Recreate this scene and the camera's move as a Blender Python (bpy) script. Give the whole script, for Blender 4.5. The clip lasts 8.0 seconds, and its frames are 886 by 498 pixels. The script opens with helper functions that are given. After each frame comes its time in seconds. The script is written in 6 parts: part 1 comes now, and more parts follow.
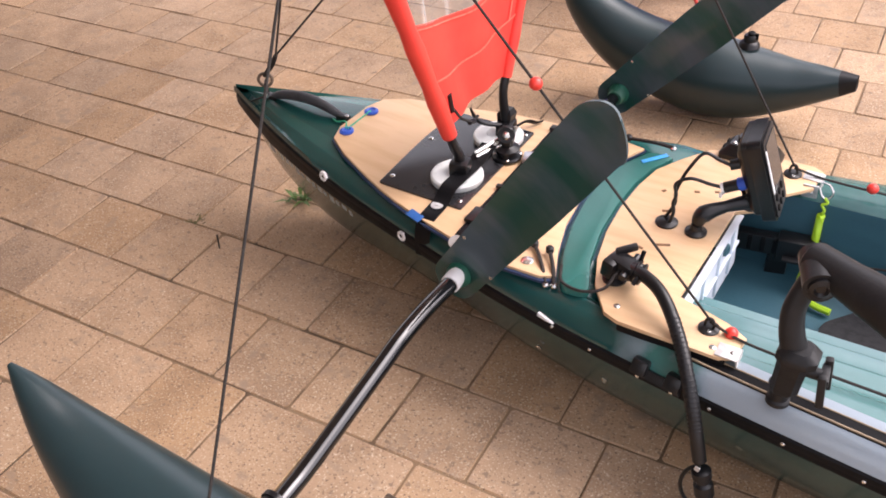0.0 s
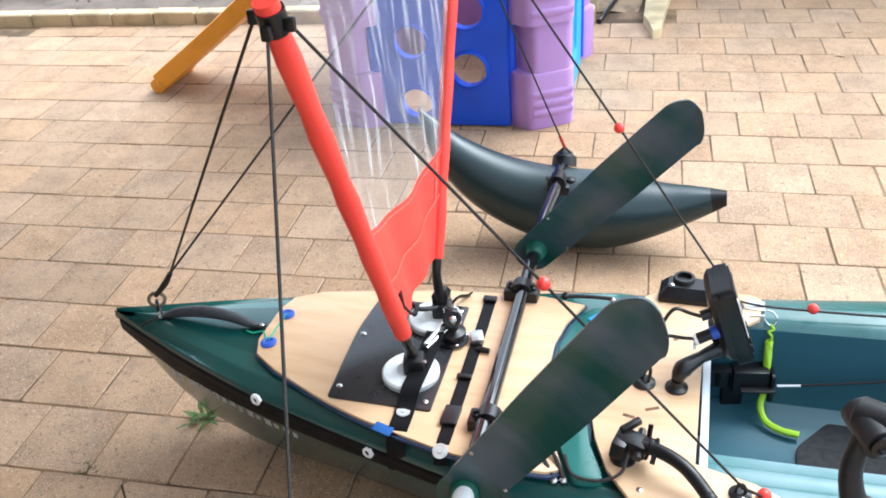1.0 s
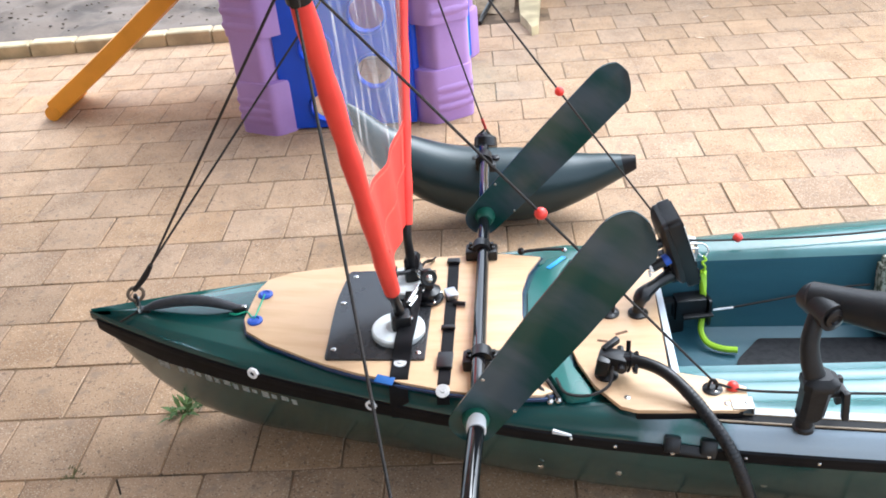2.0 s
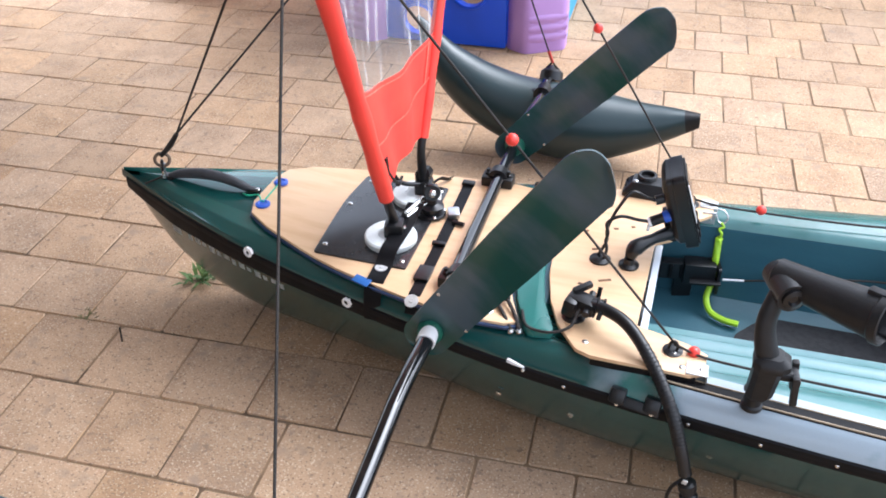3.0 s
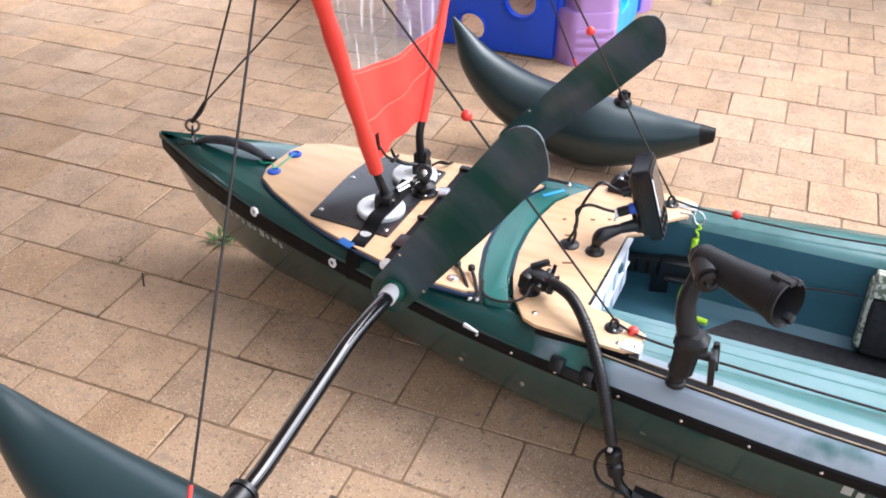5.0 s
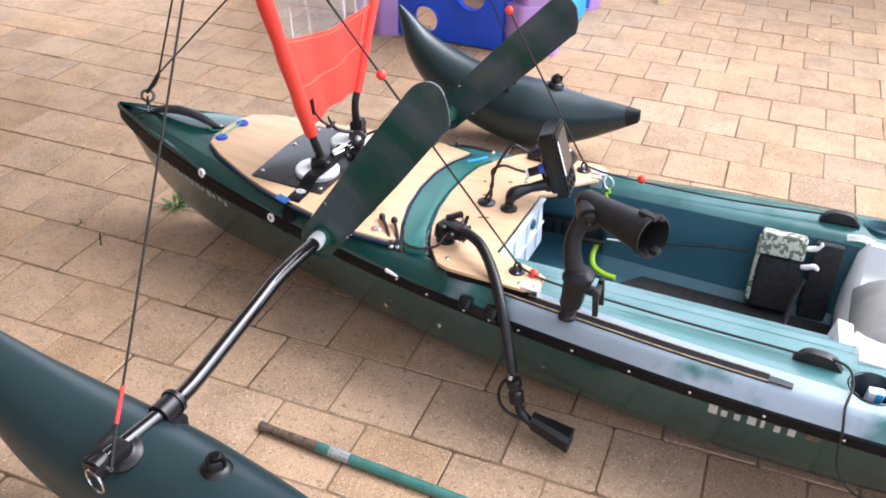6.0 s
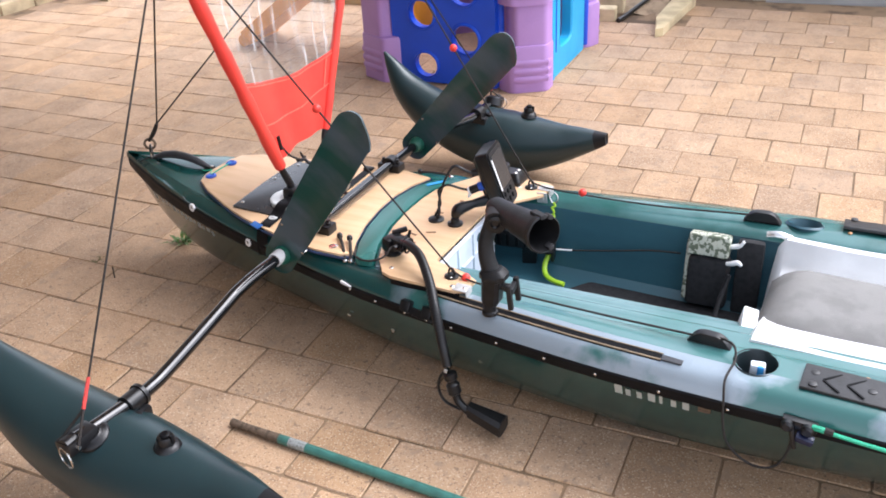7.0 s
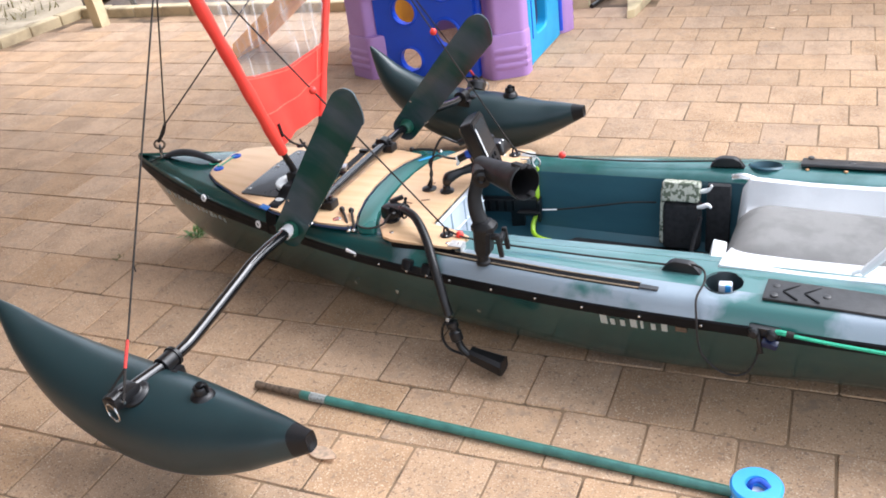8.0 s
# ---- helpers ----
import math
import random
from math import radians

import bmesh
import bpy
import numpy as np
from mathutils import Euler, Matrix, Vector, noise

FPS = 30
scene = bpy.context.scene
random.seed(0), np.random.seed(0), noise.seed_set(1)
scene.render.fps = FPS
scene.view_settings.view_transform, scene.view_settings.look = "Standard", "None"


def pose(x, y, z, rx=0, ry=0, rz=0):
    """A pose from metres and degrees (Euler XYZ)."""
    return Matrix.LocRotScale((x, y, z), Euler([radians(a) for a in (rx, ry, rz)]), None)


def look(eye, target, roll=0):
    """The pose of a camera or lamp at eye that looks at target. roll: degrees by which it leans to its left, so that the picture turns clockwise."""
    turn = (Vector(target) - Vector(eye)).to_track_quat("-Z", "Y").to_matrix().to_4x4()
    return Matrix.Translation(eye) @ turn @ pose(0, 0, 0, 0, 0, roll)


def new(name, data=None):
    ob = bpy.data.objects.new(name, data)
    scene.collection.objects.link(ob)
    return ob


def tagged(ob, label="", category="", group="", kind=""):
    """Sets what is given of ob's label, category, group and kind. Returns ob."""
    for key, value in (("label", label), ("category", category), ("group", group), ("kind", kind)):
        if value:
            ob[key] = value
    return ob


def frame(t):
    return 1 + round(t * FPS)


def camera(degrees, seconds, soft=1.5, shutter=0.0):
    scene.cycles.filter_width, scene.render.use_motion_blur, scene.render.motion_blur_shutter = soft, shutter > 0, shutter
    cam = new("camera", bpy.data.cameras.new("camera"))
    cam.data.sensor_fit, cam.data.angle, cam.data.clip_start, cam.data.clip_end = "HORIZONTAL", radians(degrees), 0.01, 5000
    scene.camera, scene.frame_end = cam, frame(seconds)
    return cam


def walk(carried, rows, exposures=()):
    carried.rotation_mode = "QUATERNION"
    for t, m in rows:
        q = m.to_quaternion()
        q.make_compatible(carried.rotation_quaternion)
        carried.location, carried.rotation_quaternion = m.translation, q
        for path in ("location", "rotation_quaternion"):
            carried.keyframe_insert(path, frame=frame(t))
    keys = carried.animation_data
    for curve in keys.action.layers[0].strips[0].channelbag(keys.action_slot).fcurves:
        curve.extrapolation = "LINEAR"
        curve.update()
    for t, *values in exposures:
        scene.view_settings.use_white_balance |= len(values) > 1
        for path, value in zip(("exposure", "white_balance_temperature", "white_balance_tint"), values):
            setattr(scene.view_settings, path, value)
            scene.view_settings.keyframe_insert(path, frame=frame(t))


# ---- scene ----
cam = camera(52.57, 8.0, 1.8)
PATH = [
    (0, (1.8078, -1.5888, 1.5810), (0.9062, -0.3105, 0.3348), -4.34),
    (0.5, (1.4814, -1.5390, 1.6133), (0.7337, -0.0893, 0.4561), -4.58),
    (1, (1.3660, -1.5306, 1.6588), (0.8536, 0.0807, 0.5906), -4.69),
    (1.5, (1.1966, -1.7318, 1.6417), (0.9545, -0.0709, 0.5541), -5.61),
    (1.7, (1.1435, -1.7843, 1.6438), (0.9290, -0.0864, 0.6088), -5.14),
    (2.8, (1.3632, -1.7974, 1.6327), (0.9817, -0.1899, 0.5057), -2.39),
    (3, (1.4630, -1.7779, 1.6096), (0.9823, -0.2173, 0.4548), -0.09),
    (3.5, (1.5889, -1.7142, 1.6098), (1.1012, -0.1816, 0.4211), 4.67),
    (4, (1.6219, -1.6868, 1.6009), (1.1121, -0.1575, 0.4171), 4.19),
    (4.5, (1.6593, -1.6887, 1.5910), (0.9810, -0.2514, 0.3769), 0.30),
    (4.7, (1.7167, -1.7511, 1.6125), (1.0353, -0.2834, 0.4370), 0.09),
    (5.8, (1.9928, -2.0588, 1.6157), (1.3291, -0.5051, 0.5455), 3.02),
    (6, (2.0571, -2.0566, 1.6179), (1.3985, -0.5188, 0.5219), 2.16),
    (6.5, (2.3638, -2.0817, 1.6489), (1.6228, -0.6125, 0.5121), -1.11),
    (7, (2.5186, -2.1532, 1.6679), (1.6745, -0.6408, 0.6678), -3.53),
    (7.5, (2.6032, -2.2290, 1.6900), (1.7350, -0.6908, 0.7518), -5.40),
    (8, (2.6574, -2.3967, 1.6581), (1.8076, -0.8744, 0.6780), -7.88),
]
EXPOSURES = [(0.0, 1.72, 6600, 22), (0.5, 1.86, 5800, 9), (1.2, 1.98, 5620, 5), (3.0, 1.95, 5700, 11), (3.5, 2.02, 5740, 12), (4.5, 1.91, 5920, 14), (6.0, 1.93, 5920, 14), (6.5, 1.80, 6040, 15), (8.0, 1.71, 5960, 12)]
walk(cam, [(t, look(eye, target, roll)) for t, eye, target, roll in PATH], EXPOSURES)

# ---- world and light ----
world = bpy.data.worlds.new("sky")
scene.world = world
world.use_nodes = True
wn, wl = world.node_tree.nodes, world.node_tree.links
sky = wn.new("ShaderNodeTexSky")
sky.sky_type = "NISHITA"
sky.sun_disc = False
SUN_EL, SUN_AZ = 52.0, 48.0 # degrees; azimuth from +y towards +x
sky.sun_elevation, sky.sun_rotation = radians(SUN_EL), radians(SUN_AZ)
sky.air_density, sky.dust_density = 1.0, 3.0
grey = wn.new("ShaderNodeHueSaturation")
grey.inputs["Saturation"].default_value = 0.22
wl.new(sky.outputs[0], grey.inputs["Color"])
wl.new(grey.outputs[0], wn["Background"].inputs[0])
wn["Background"].inputs[1].default_value = 0.15
sun = new("sun", bpy.data.lights.new("sun", "SUN"))
sun.data.energy, sun.data.angle, sun.data.color = 0.5, radians(50), (1.0, 0.95, 0.88)
sd = Vector((math.sin(radians(SUN_AZ)) * math.cos(radians(SUN_EL)), math.cos(radians(SUN_AZ)) * math.cos(radians(SUN_EL)), math.sin(radians(SUN_EL))))
sun.matrix_world = look(sd * 20, (0, 0, 0))


# ---- materials ----
def mat(name, base, rough=0.5, metal=0.0, var=0.15, scale=12.0, col2=None, mix=(0.45, 0.65), bump=0.05, bscale=180.0, bdist=0.002, rnd=0.0, coat=0.0, rvar=0.1, stretch=(1, 1, 1), spec=0.5, fade=None, speck=None):
    """A surface of one stuff: base colour with patches, fine grain, relief and a spread from piece to piece."""
    m = bpy.data.materials.new(name)
    m.use_nodes = True
    n, k = m.node_tree.nodes, m.node_tree.links
    b = n["Principled BSDF"]
    tc, mp = n.new("ShaderNodeTexCoord"), n.new("ShaderNodeMapping")
    mp.inputs["Scale"].default_value = stretch
    oi = n.new("ShaderNodeObjectInfo")
    off = n.new("ShaderNodeVectorMath")
    off.operation = "SCALE"
    off.inputs[0].default_value = (17.0, 31.0, 7.0)
    k.new(oi.outputs["Random"], off.inputs["Scale"])
    k.new(tc.outputs["Object"], mp.inputs["Vector"])
    k.new(off.outputs[0], mp.inputs["Location"])
    big, fine = n.new("ShaderNodeTexNoise"), n.new("ShaderNodeTexNoise")
    big.inputs["Scale"].default_value, big.inputs["Detail"].default_value = scale, 6.0
    fine.inputs["Scale"].default_value, fine.inputs["Detail"].default_value = bscale, 3.0
    for t in (big, fine):
        k.new(mp.outputs[0], t.inputs["Vector"])
    ramp = n.new("ShaderNodeValToRGB")
    c2 = col2 or tuple(c * (1 - 2 * var) for c in base)
    ramp.color_ramp.elements[0].position, ramp.color_ramp.elements[1].position = mix
    ramp.color_ramp.elements[0].color, ramp.color_ramp.elements[1].color = (*base, 1), (*c2, 1)
    k.new(big.outputs["Fac"], ramp.inputs[0])
    col = ramp.outputs[0]
    if fade:                                  # marbling, with any sheen in it, runs out along the length: from, to, colour
        sx, fr, fm = n.new("ShaderNodeSeparateXYZ"), n.new("ShaderNodeMapRange"), n.new("ShaderNodeMix")
        fr.inputs["From Min"].default_value, fr.inputs["From Max"].default_value = fade[0], fade[1]
        fm.data_type = "RGBA"
        wob = n.new("ShaderNodeMath")
        wob.operation = "MULTIPLY_ADD"
        wob.inputs[1].default_value = 0.7
        k.new(tc.outputs["Object"], sx.inputs[0])
        k.new(big.outputs["Fac"], wob.inputs[0])
        k.new(sx.outputs["X"], wob.inputs[2])
        k.new(wob.outputs[0], fr.inputs["Value"])
        k.new(fr.outputs[0], fm.inputs["Factor"])
        fm.inputs["A"].default_value = (*fade[2], 1)
        k.new(col, fm.inputs["B"])
        col = fm.outputs["Result"]
    for sc, lo, hi, tint in speck or ():      # aggregate: scale, from, to, colour
        vo, vr, vm = n.new("ShaderNodeTexNoise"), n.new("ShaderNodeMapRange"), n.new("ShaderNodeMix")
        vo.inputs["Scale"].default_value, vo.inputs["Detail"].default_value = sc, 2.0
        vr.inputs["From Min"].default_value, vr.inputs["From Max"].default_value = lo, hi
        vm.data_type = "RGBA"
        k.new(mp.outputs[0], vo.inputs["Vector"])
        k.new(vo.outputs["Fac"], vr.inputs["Value"])
        k.new(vr.outputs[0], vm.inputs["Factor"])
        k.new(col, vm.inputs["A"])
        vm.inputs["B"].default_value = (*tint, 1)
        col = vm.outputs["Result"]
    hsv = n.new("ShaderNodeHueSaturation")
    k.new(col, hsv.inputs["Color"])
    ma = n.new("ShaderNodeMath")
    ma.operation = "MULTIPLY_ADD"
    ma.inputs[1].default_value, ma.inputs[2].default_value = var * 0.9, 1 - var * 0.45
    k.new(fine.outputs["Fac"], ma.inputs[0])
    mr = n.new("ShaderNodeMath")
    mr.operation = "MULTIPLY_ADD"
    mr.inputs[1].default_value, mr.inputs[2].default_value = rnd, 1 - rnd / 2
    geo, fr_ = n.new("ShaderNodeNewGeometry"), n.new("ShaderNodeMath")
    add = n.new("ShaderNodeMath")
    fr_.operation = "FRACT"
    k.new(oi.outputs["Random"], add.inputs[0])
    k.new(geo.outputs["Random Per Island"], add.inputs[1])
    k.new(add.outputs[0], fr_.inputs[0])
    k.new(fr_.outputs[0], mr.inputs[0])
    if rnd:                                   # each piece a little duller or warmer
        sat, frs = n.new("ShaderNodeMapRange"), n.new("ShaderNodeMath")
        frs.operation = "PINGPONG"
        frs.inputs[1].default_value = 0.19
        k.new(fr_.outputs[0], frs.inputs[0])
        sat.inputs["From Max"].default_value = 0.19
        sat.inputs["To Min"].default_value, sat.inputs["To Max"].default_value = 1 - rnd * 0.45, 1 + rnd * 0.3
        k.new(frs.outputs[0], sat.inputs["Value"])
        k.new(sat.outputs[0], hsv.inputs["Saturation"])
    mm = n.new("ShaderNodeMath")
    mm.operation = "MULTIPLY"
    k.new(ma.outputs[0], mm.inputs[0])
    k.new(mr.outputs[0], mm.inputs[1])
    k.new(mm.outputs[0], hsv.inputs["Value"])
    k.new(hsv.outputs[0], b.inputs["Base Color"])
    rr = n.new("ShaderNodeMapRange")
    rr.inputs["To Min"].default_value, rr.inputs["To Max"].default_value = max(0.02, rough - rvar), min(1.0, rough + rvar)
    k.new(big.outputs["Fac"], rr.inputs["Value"])
    k.new(rr.outputs[0], b.inputs["Roughness"])
    b.inputs["Metallic"].default_value = metal
    b.inputs["Coat Weight"].default_value = coat
    b.inputs["Coat Roughness"].default_value = 0.15
    b.inputs["Specular IOR Level"].default_value = spec
    if bump:
        bp = n.new("ShaderNodeBump")
        bp.inputs["Strength"].default_value, bp.inputs["Distance"].default_value = bump, bdist
        k.new(fine.outputs["Fac"], bp.inputs["Height"])
        k.new(bp.outputs[0], b.inputs["Normal"])
    return m


M_PAVER = mat("paver_concrete", (0.405, 0.262, 0.153), 0.85, var=0.18, scale=6, col2=(0.315, 0.200, 0.116), bump=0.5, bscale=220, rnd=0.17, speck=((210, .59, .66, (.56, .44, .31)), (170, .60, .68, (.19, .125, .08)), (55, .62, .72, (.23, .155, .10)), (20, .58, .75, (.30, .21, .14))))
M_SAND = mat("joint_sand", (0.22, 0.145, 0.084), 0.95, var=0.2, scale=5, col2=(0.095, 0.062, 0.036), mix=(0.50, 0.62), bump=0.4)
M_SOIL = mat("soil", (0.16, 0.125, 0.10), 0.95, var=0.3, scale=3, col2=(0.07, 0.055, 0.045), bump=0.8, bscale=40)
M_DIRT = mat("brown_dirt", (0.31, 0.225, 0.140), 0.95, var=0.25, scale=16, col2=(0.19, 0.135, 0.085), bump=0.8, bscale=40)
M_DRY = mat("dry_sand", (0.42, 0.345, 0.245), 0.95, var=0.25, scale=3.2, col2=(0.20, 0.165, 0.105), mix=(0.42, 0.62), bump=0.7, bscale=50)
M_KERB = mat("edging_stone", (0.52, 0.42, 0.26), 0.85, var=0.15, scale=7, bump=0.3, rnd=0.15)
M_TIMBER = mat("weathered_timber", (0.55, 0.445, 0.265), 0.8, var=0.16, scale=7, stretch=(1, 1, 1), bump=0.3, rnd=0.15)
M_CONC = mat("old_concrete", (0.50, 0.45, 0.33), 0.9, var=0.25, scale=11, col2=(0.17, 0.155, 0.135), mix=(0.5, 0.66), stretch=(1, 1, 0.5), bump=0.6, bscale=60)
M_STRIP = mat("grey_sill", (0.38, 0.385, 0.37), 0.6, var=0.08, scale=5)
M_SHEET = mat("ribbed_sheet", (0.55, 0.515, 0.455), 0.45, var=0.06, scale=3)
M_WHITE = mat("white_paint", (0.80, 0.80, 0.80), 0.4, var=0.04)
M_RENDER = mat("plain_wall", (0.50, 0.46, 0.40), 0.9, var=0.08, scale=2)

M_HULL = mat("green_polyethylene", (0.014, 0.060, 0.054), 0.16, coat=0.35, var=0.10, scale=7, col2=(0.0105, 0.046, 0.042), bump=0.10, bscale=240, rvar=0.06, spec=0.7)
# Near ledge and rim: marbled plastic, paled to hold the sky's sheen.
M_TEAL = mat("teal_polyethylene", (0.052, 0.156, 0.150), 0.24, var=0.08, scale=2.4, col2=(0.112, 0.206, 0.218), mix=(0.40, 0.60), bump=0.10, bscale=240, rvar=0.06, fade=(1.62, 1.84, (0.010, 0.066, 0.060)), spec=0.8)
M_GUNWALE = mat("marbled_sheen_gunwale", (0.235, 0.290, 0.335), 0.19, var=0.08, scale=3.4, col2=(0.024, 0.115, 0.105), mix=(0.52, 0.60), bump=0.08, bscale=240, rvar=0.05, fade=(1.66, 1.86, (0.008, 0.052, 0.050)), spec=0.8)
M_FOREDECK = mat("glossy_green_polyethylene", (0.009, 0.058, 0.054), 0.15, var=0.08, scale=6, bump=0.06, bscale=60, rvar=0.05)
M_ARCH = mat("arch_polyethylene", (0.018, 0.125, 0.108), 0.28, var=0.08, scale=6, bump=0.08, bscale=240, rvar=0.06)
# Far rim: the marbled teal mixed darker, for less sky sheen than near.
M_FARRIM = mat("marbled_far_gunwale_dimmed", (0.060, 0.158, 0.156), 0.16, var=0.08, scale=4.2, col2=(0.014, 0.088, 0.080), mix=(0.40, 0.60), bump=0.08, bscale=240, rvar=0.06, fade=(1.60, 1.95, (0.015, 0.098, 0.086)), spec=0.7)
M_INNER = mat("blue_teal_polyethylene", (0.033, 0.100, 0.128), 0.36, var=0.22, scale=3.2, col2=(0.016, 0.056, 0.080), mix=(0.40, 0.66), bump=0.10, bscale=240, stretch=(.35, 1, 1.6))
M_CUP = mat("dark_cup_liner", (0.012, 0.022, 0.026), 0.35, var=0.15)
M_RUB = mat("black_rubber", (0.006, 0.006, 0.007), 0.45, var=0.15, scale=20, bump=0.1, spec=0.12)
M_BLACK = mat("black_plastic", (0.008, 0.008, 0.009), 0.33, var=0.15, scale=30, bump=0.06, spec=0.38)
M_MATTE = mat("matte_black_plastic", (0.009, 0.009, 0.010), 0.50, var=0.15, scale=30, bump=0.15, spec=0.35)
M_GLOSS = mat("gloss_black_tube", (0.006, 0.006, 0.007), 0.07, var=0.1, scale=25, bump=0.0, rvar=0.02, spec=0.7, coat=0.2)
M_GREYFOAM = mat("grey_sleeve", (0.035, 0.038, 0.044), 0.6, var=0.12, scale=40, bump=0.3)
M_ROPE = mat("black_cord", (0.018, 0.014, 0.012), 0.8, var=0.3, scale=300, bump=0.4, bscale=900)
M_REDROPE = mat("red_cord", (0.60, 0.05, 0.04), 0.7, var=0.2, scale=200)
M_GREENROPE = mat("green_cord", (0.03, 0.42, 0.24), 0.6, var=0.2, scale=300, bump=0.4)
M_PLY = mat("marine_plywood", (0.61, 0.41, 0.235), 0.5, var=0.06, scale=5, col2=(0.53, 0.335, 0.18), mix=(0.4, 0.7), stretch=(1, 7, 7), bump=0.05, bscale=120, coat=0.15)
M_PLYEDGE = mat("ply_knots", (0.16, 0.075, 0.03), 0.6, var=0.2, scale=60)
M_PLATE = mat("dark_plate", (0.020, 0.020, 0.022), 0.26, var=0.12, scale=15, bump=0.1, rvar=0.05)
M_STEEL = mat("stainless_steel", (0.62, 0.62, 0.60), 0.25, 1.0, var=0.05, scale=30, bump=0.0)
M_ALU = mat("brushed_aluminium", (0.55, 0.56, 0.58), 0.35, 1.0, var=0.08, scale=50)
M_ZINC = mat("zinc_plate", (0.58, 0.58, 0.57), 0.5, 0.55, var=0.10, scale=60, bump=0.05)
M_DISC = mat("white_nylon", (0.62, 0.64, 0.63), 0.4, var=0.08, scale=25)
M_BLUE = mat("blue_plastic", (0.02, 0.08, 0.45), 0.4, var=0.1)
M_NAVY = mat("navy_plastic", (0.006, 0.012, 0.05), 0.35, var=0.1)
M_EDGE = mat("navy_trim", (0.010, 0.030, 0.085), 0.5, var=0.1, scale=30)
M_BLUETAPE = mat("blue_trim", (0.014, 0.09, 0.30), 0.5, var=0.1, scale=30)
M_REDBALL = mat("red_ball_plastic", (0.75, 0.045, 0.03), 0.35, var=0.05)
M_SEAM = mat("stitched_seam", (0.80, 0.16, 0.11), 0.6, var=0.15, scale=90)
M_MOSS = mat("dull_moss", (0.15, 0.13, 0.055), 0.9, var=0.2, scale=60)
M_SAIL = mat("red_sailcloth", (0.78, 0.055, 0.035), 0.55, var=0.06, scale=6, col2=(0.70, 0.040, 0.028), bump=0.25, bscale=30)
# Grey-blue bands put the sky's reflection into the board's own colour.
M_BLADE = mat("green_blade_sky_bands", (0.008, 0.046, 0.036), 0.24, var=0.02, scale=4.2, col2=(0.050, 0.072, 0.086), mix=(0.47, 0.62), bump=0.15, bscale=5, bdist=0.006, rvar=0.05, stretch=(1.5, 0.45, 0.45), spec=0.4)
M_HUB = mat("green_hub", (0.012, 0.10, 0.065), 0.4, var=0.1)
M_FLOAT = mat("green_pvc_fabric", (0.012, 0.029, 0.033), 0.34, var=0.08, scale=5, bump=0.12, bscale=400, rvar=0.05)
M_FLOATEND = mat("dark_end_patch", (0.007, 0.007, 0.008), 0.5, var=0.15, spec=0.3)
M_CUSHION = mat("grey_cushion_fabric", (0.200, 0.195, 0.185), 0.75, var=0.10, scale=14, bump=0.4, bscale=300)
M_SEATWHITE = mat("pale_grey_seat_shell", (0.74, 0.76, 0.77), 0.42, var=0.05, scale=8)
M_BIN = mat("white_bin_plastic", (0.62, 0.68, 0.75), 0.35, var=0.05, scale=10)
M_CAMO = mat("camouflage_cloth", (0.44, 0.45, 0.37), 0.8, var=0.1, scale=75, col2=(0.10, 0.12, 0.08), mix=(0.49, 0.53), bump=0.3)
M_LIME = mat("lime_lanyard", (0.38, 0.62, 0.02), 0.4, var=0.08)
M_CARPET = mat("black_foam_mat", (0.016, 0.016, 0.018), 0.85, var=0.2, scale=60, bump=0.5)
M_SCREEN = mat("dark_screen", (0.02, 0.024, 0.028), 0.12, var=0.05, bump=0.0)
M_BADGE = mat("pale_lettering", (0.42, 0.45, 0.43), 0.5, var=0.05)
M_PURPLE = mat("purple_plastic", (0.40, 0.23, 0.51), 0.5, var=0.08, scale=5, col2=(0.36, 0.20, 0.46), bump=0.1, bscale=120)
M_PBLUE = mat("royal_blue_plastic", (0.010, 0.075, 0.60), 0.42, var=0.06, scale=5, bump=0.1, bscale=120)
M_CYAN = mat("sky_blue_plastic", (0.02, 0.36, 0.66), 0.45, var=0.06, scale=5)
M_ORANGE = mat("orange_plastic", (0.80, 0.33, 0.02), 0.5, var=0.06, scale=6)
M_PGREEN = mat("green_plastic", (0.02, 0.20, 0.06), 0.5, var=0.06)
M_POLE = mat("green_pole_paint", (0.050, 0.165, 0.138), 0.4, var=0.15, scale=25)
M_RUST = mat("rusty_end", (0.13, 0.09, 0.06), 0.8, var=0.3, scale=60, bump=0.4)
M_STICKER = mat("pale_sticker", (0.30, 0.32, 0.31), 0.5, var=0.25, scale=150)
M_REELBLUE = mat("bright_blue_plastic", (0.05, 0.33, 0.75), 0.35, var=0.05)
M_LEAF = mat("dry_leaf", (0.74, 0.58, 0.43), 0.7, var=0.15, scale=60)
M_WEED = mat("weed_leaf", (0.09, 0.16, 0.03), 0.6, var=0.2, scale=60)
M_PAD = mat("grey_black_rubber", (0.026, 0.026, 0.027), 0.45, var=0.15, scale=40, bump=0.2)
M_GRASS = mat("dry_grass", (0.22, 0.18, 0.075), 0.8, var=0.3, scale=30)
M_STAKE = mat("grey_stake", (0.17, 0.155, 0.14), 0.85, var=0.2, scale=12, bump=0.3)
M_TWIG = mat("dark_twig", (0.03, 0.022, 0.016), 0.8, var=0.2)
M_TANLIP = mat("tan_lip", (0.30, 0.23, 0.15), 0.5, var=0.15, scale=40)
M_CORK = mat("copper_rivet", (0.42, 0.24, 0.12), 0.45, 0.6, var=0.1)

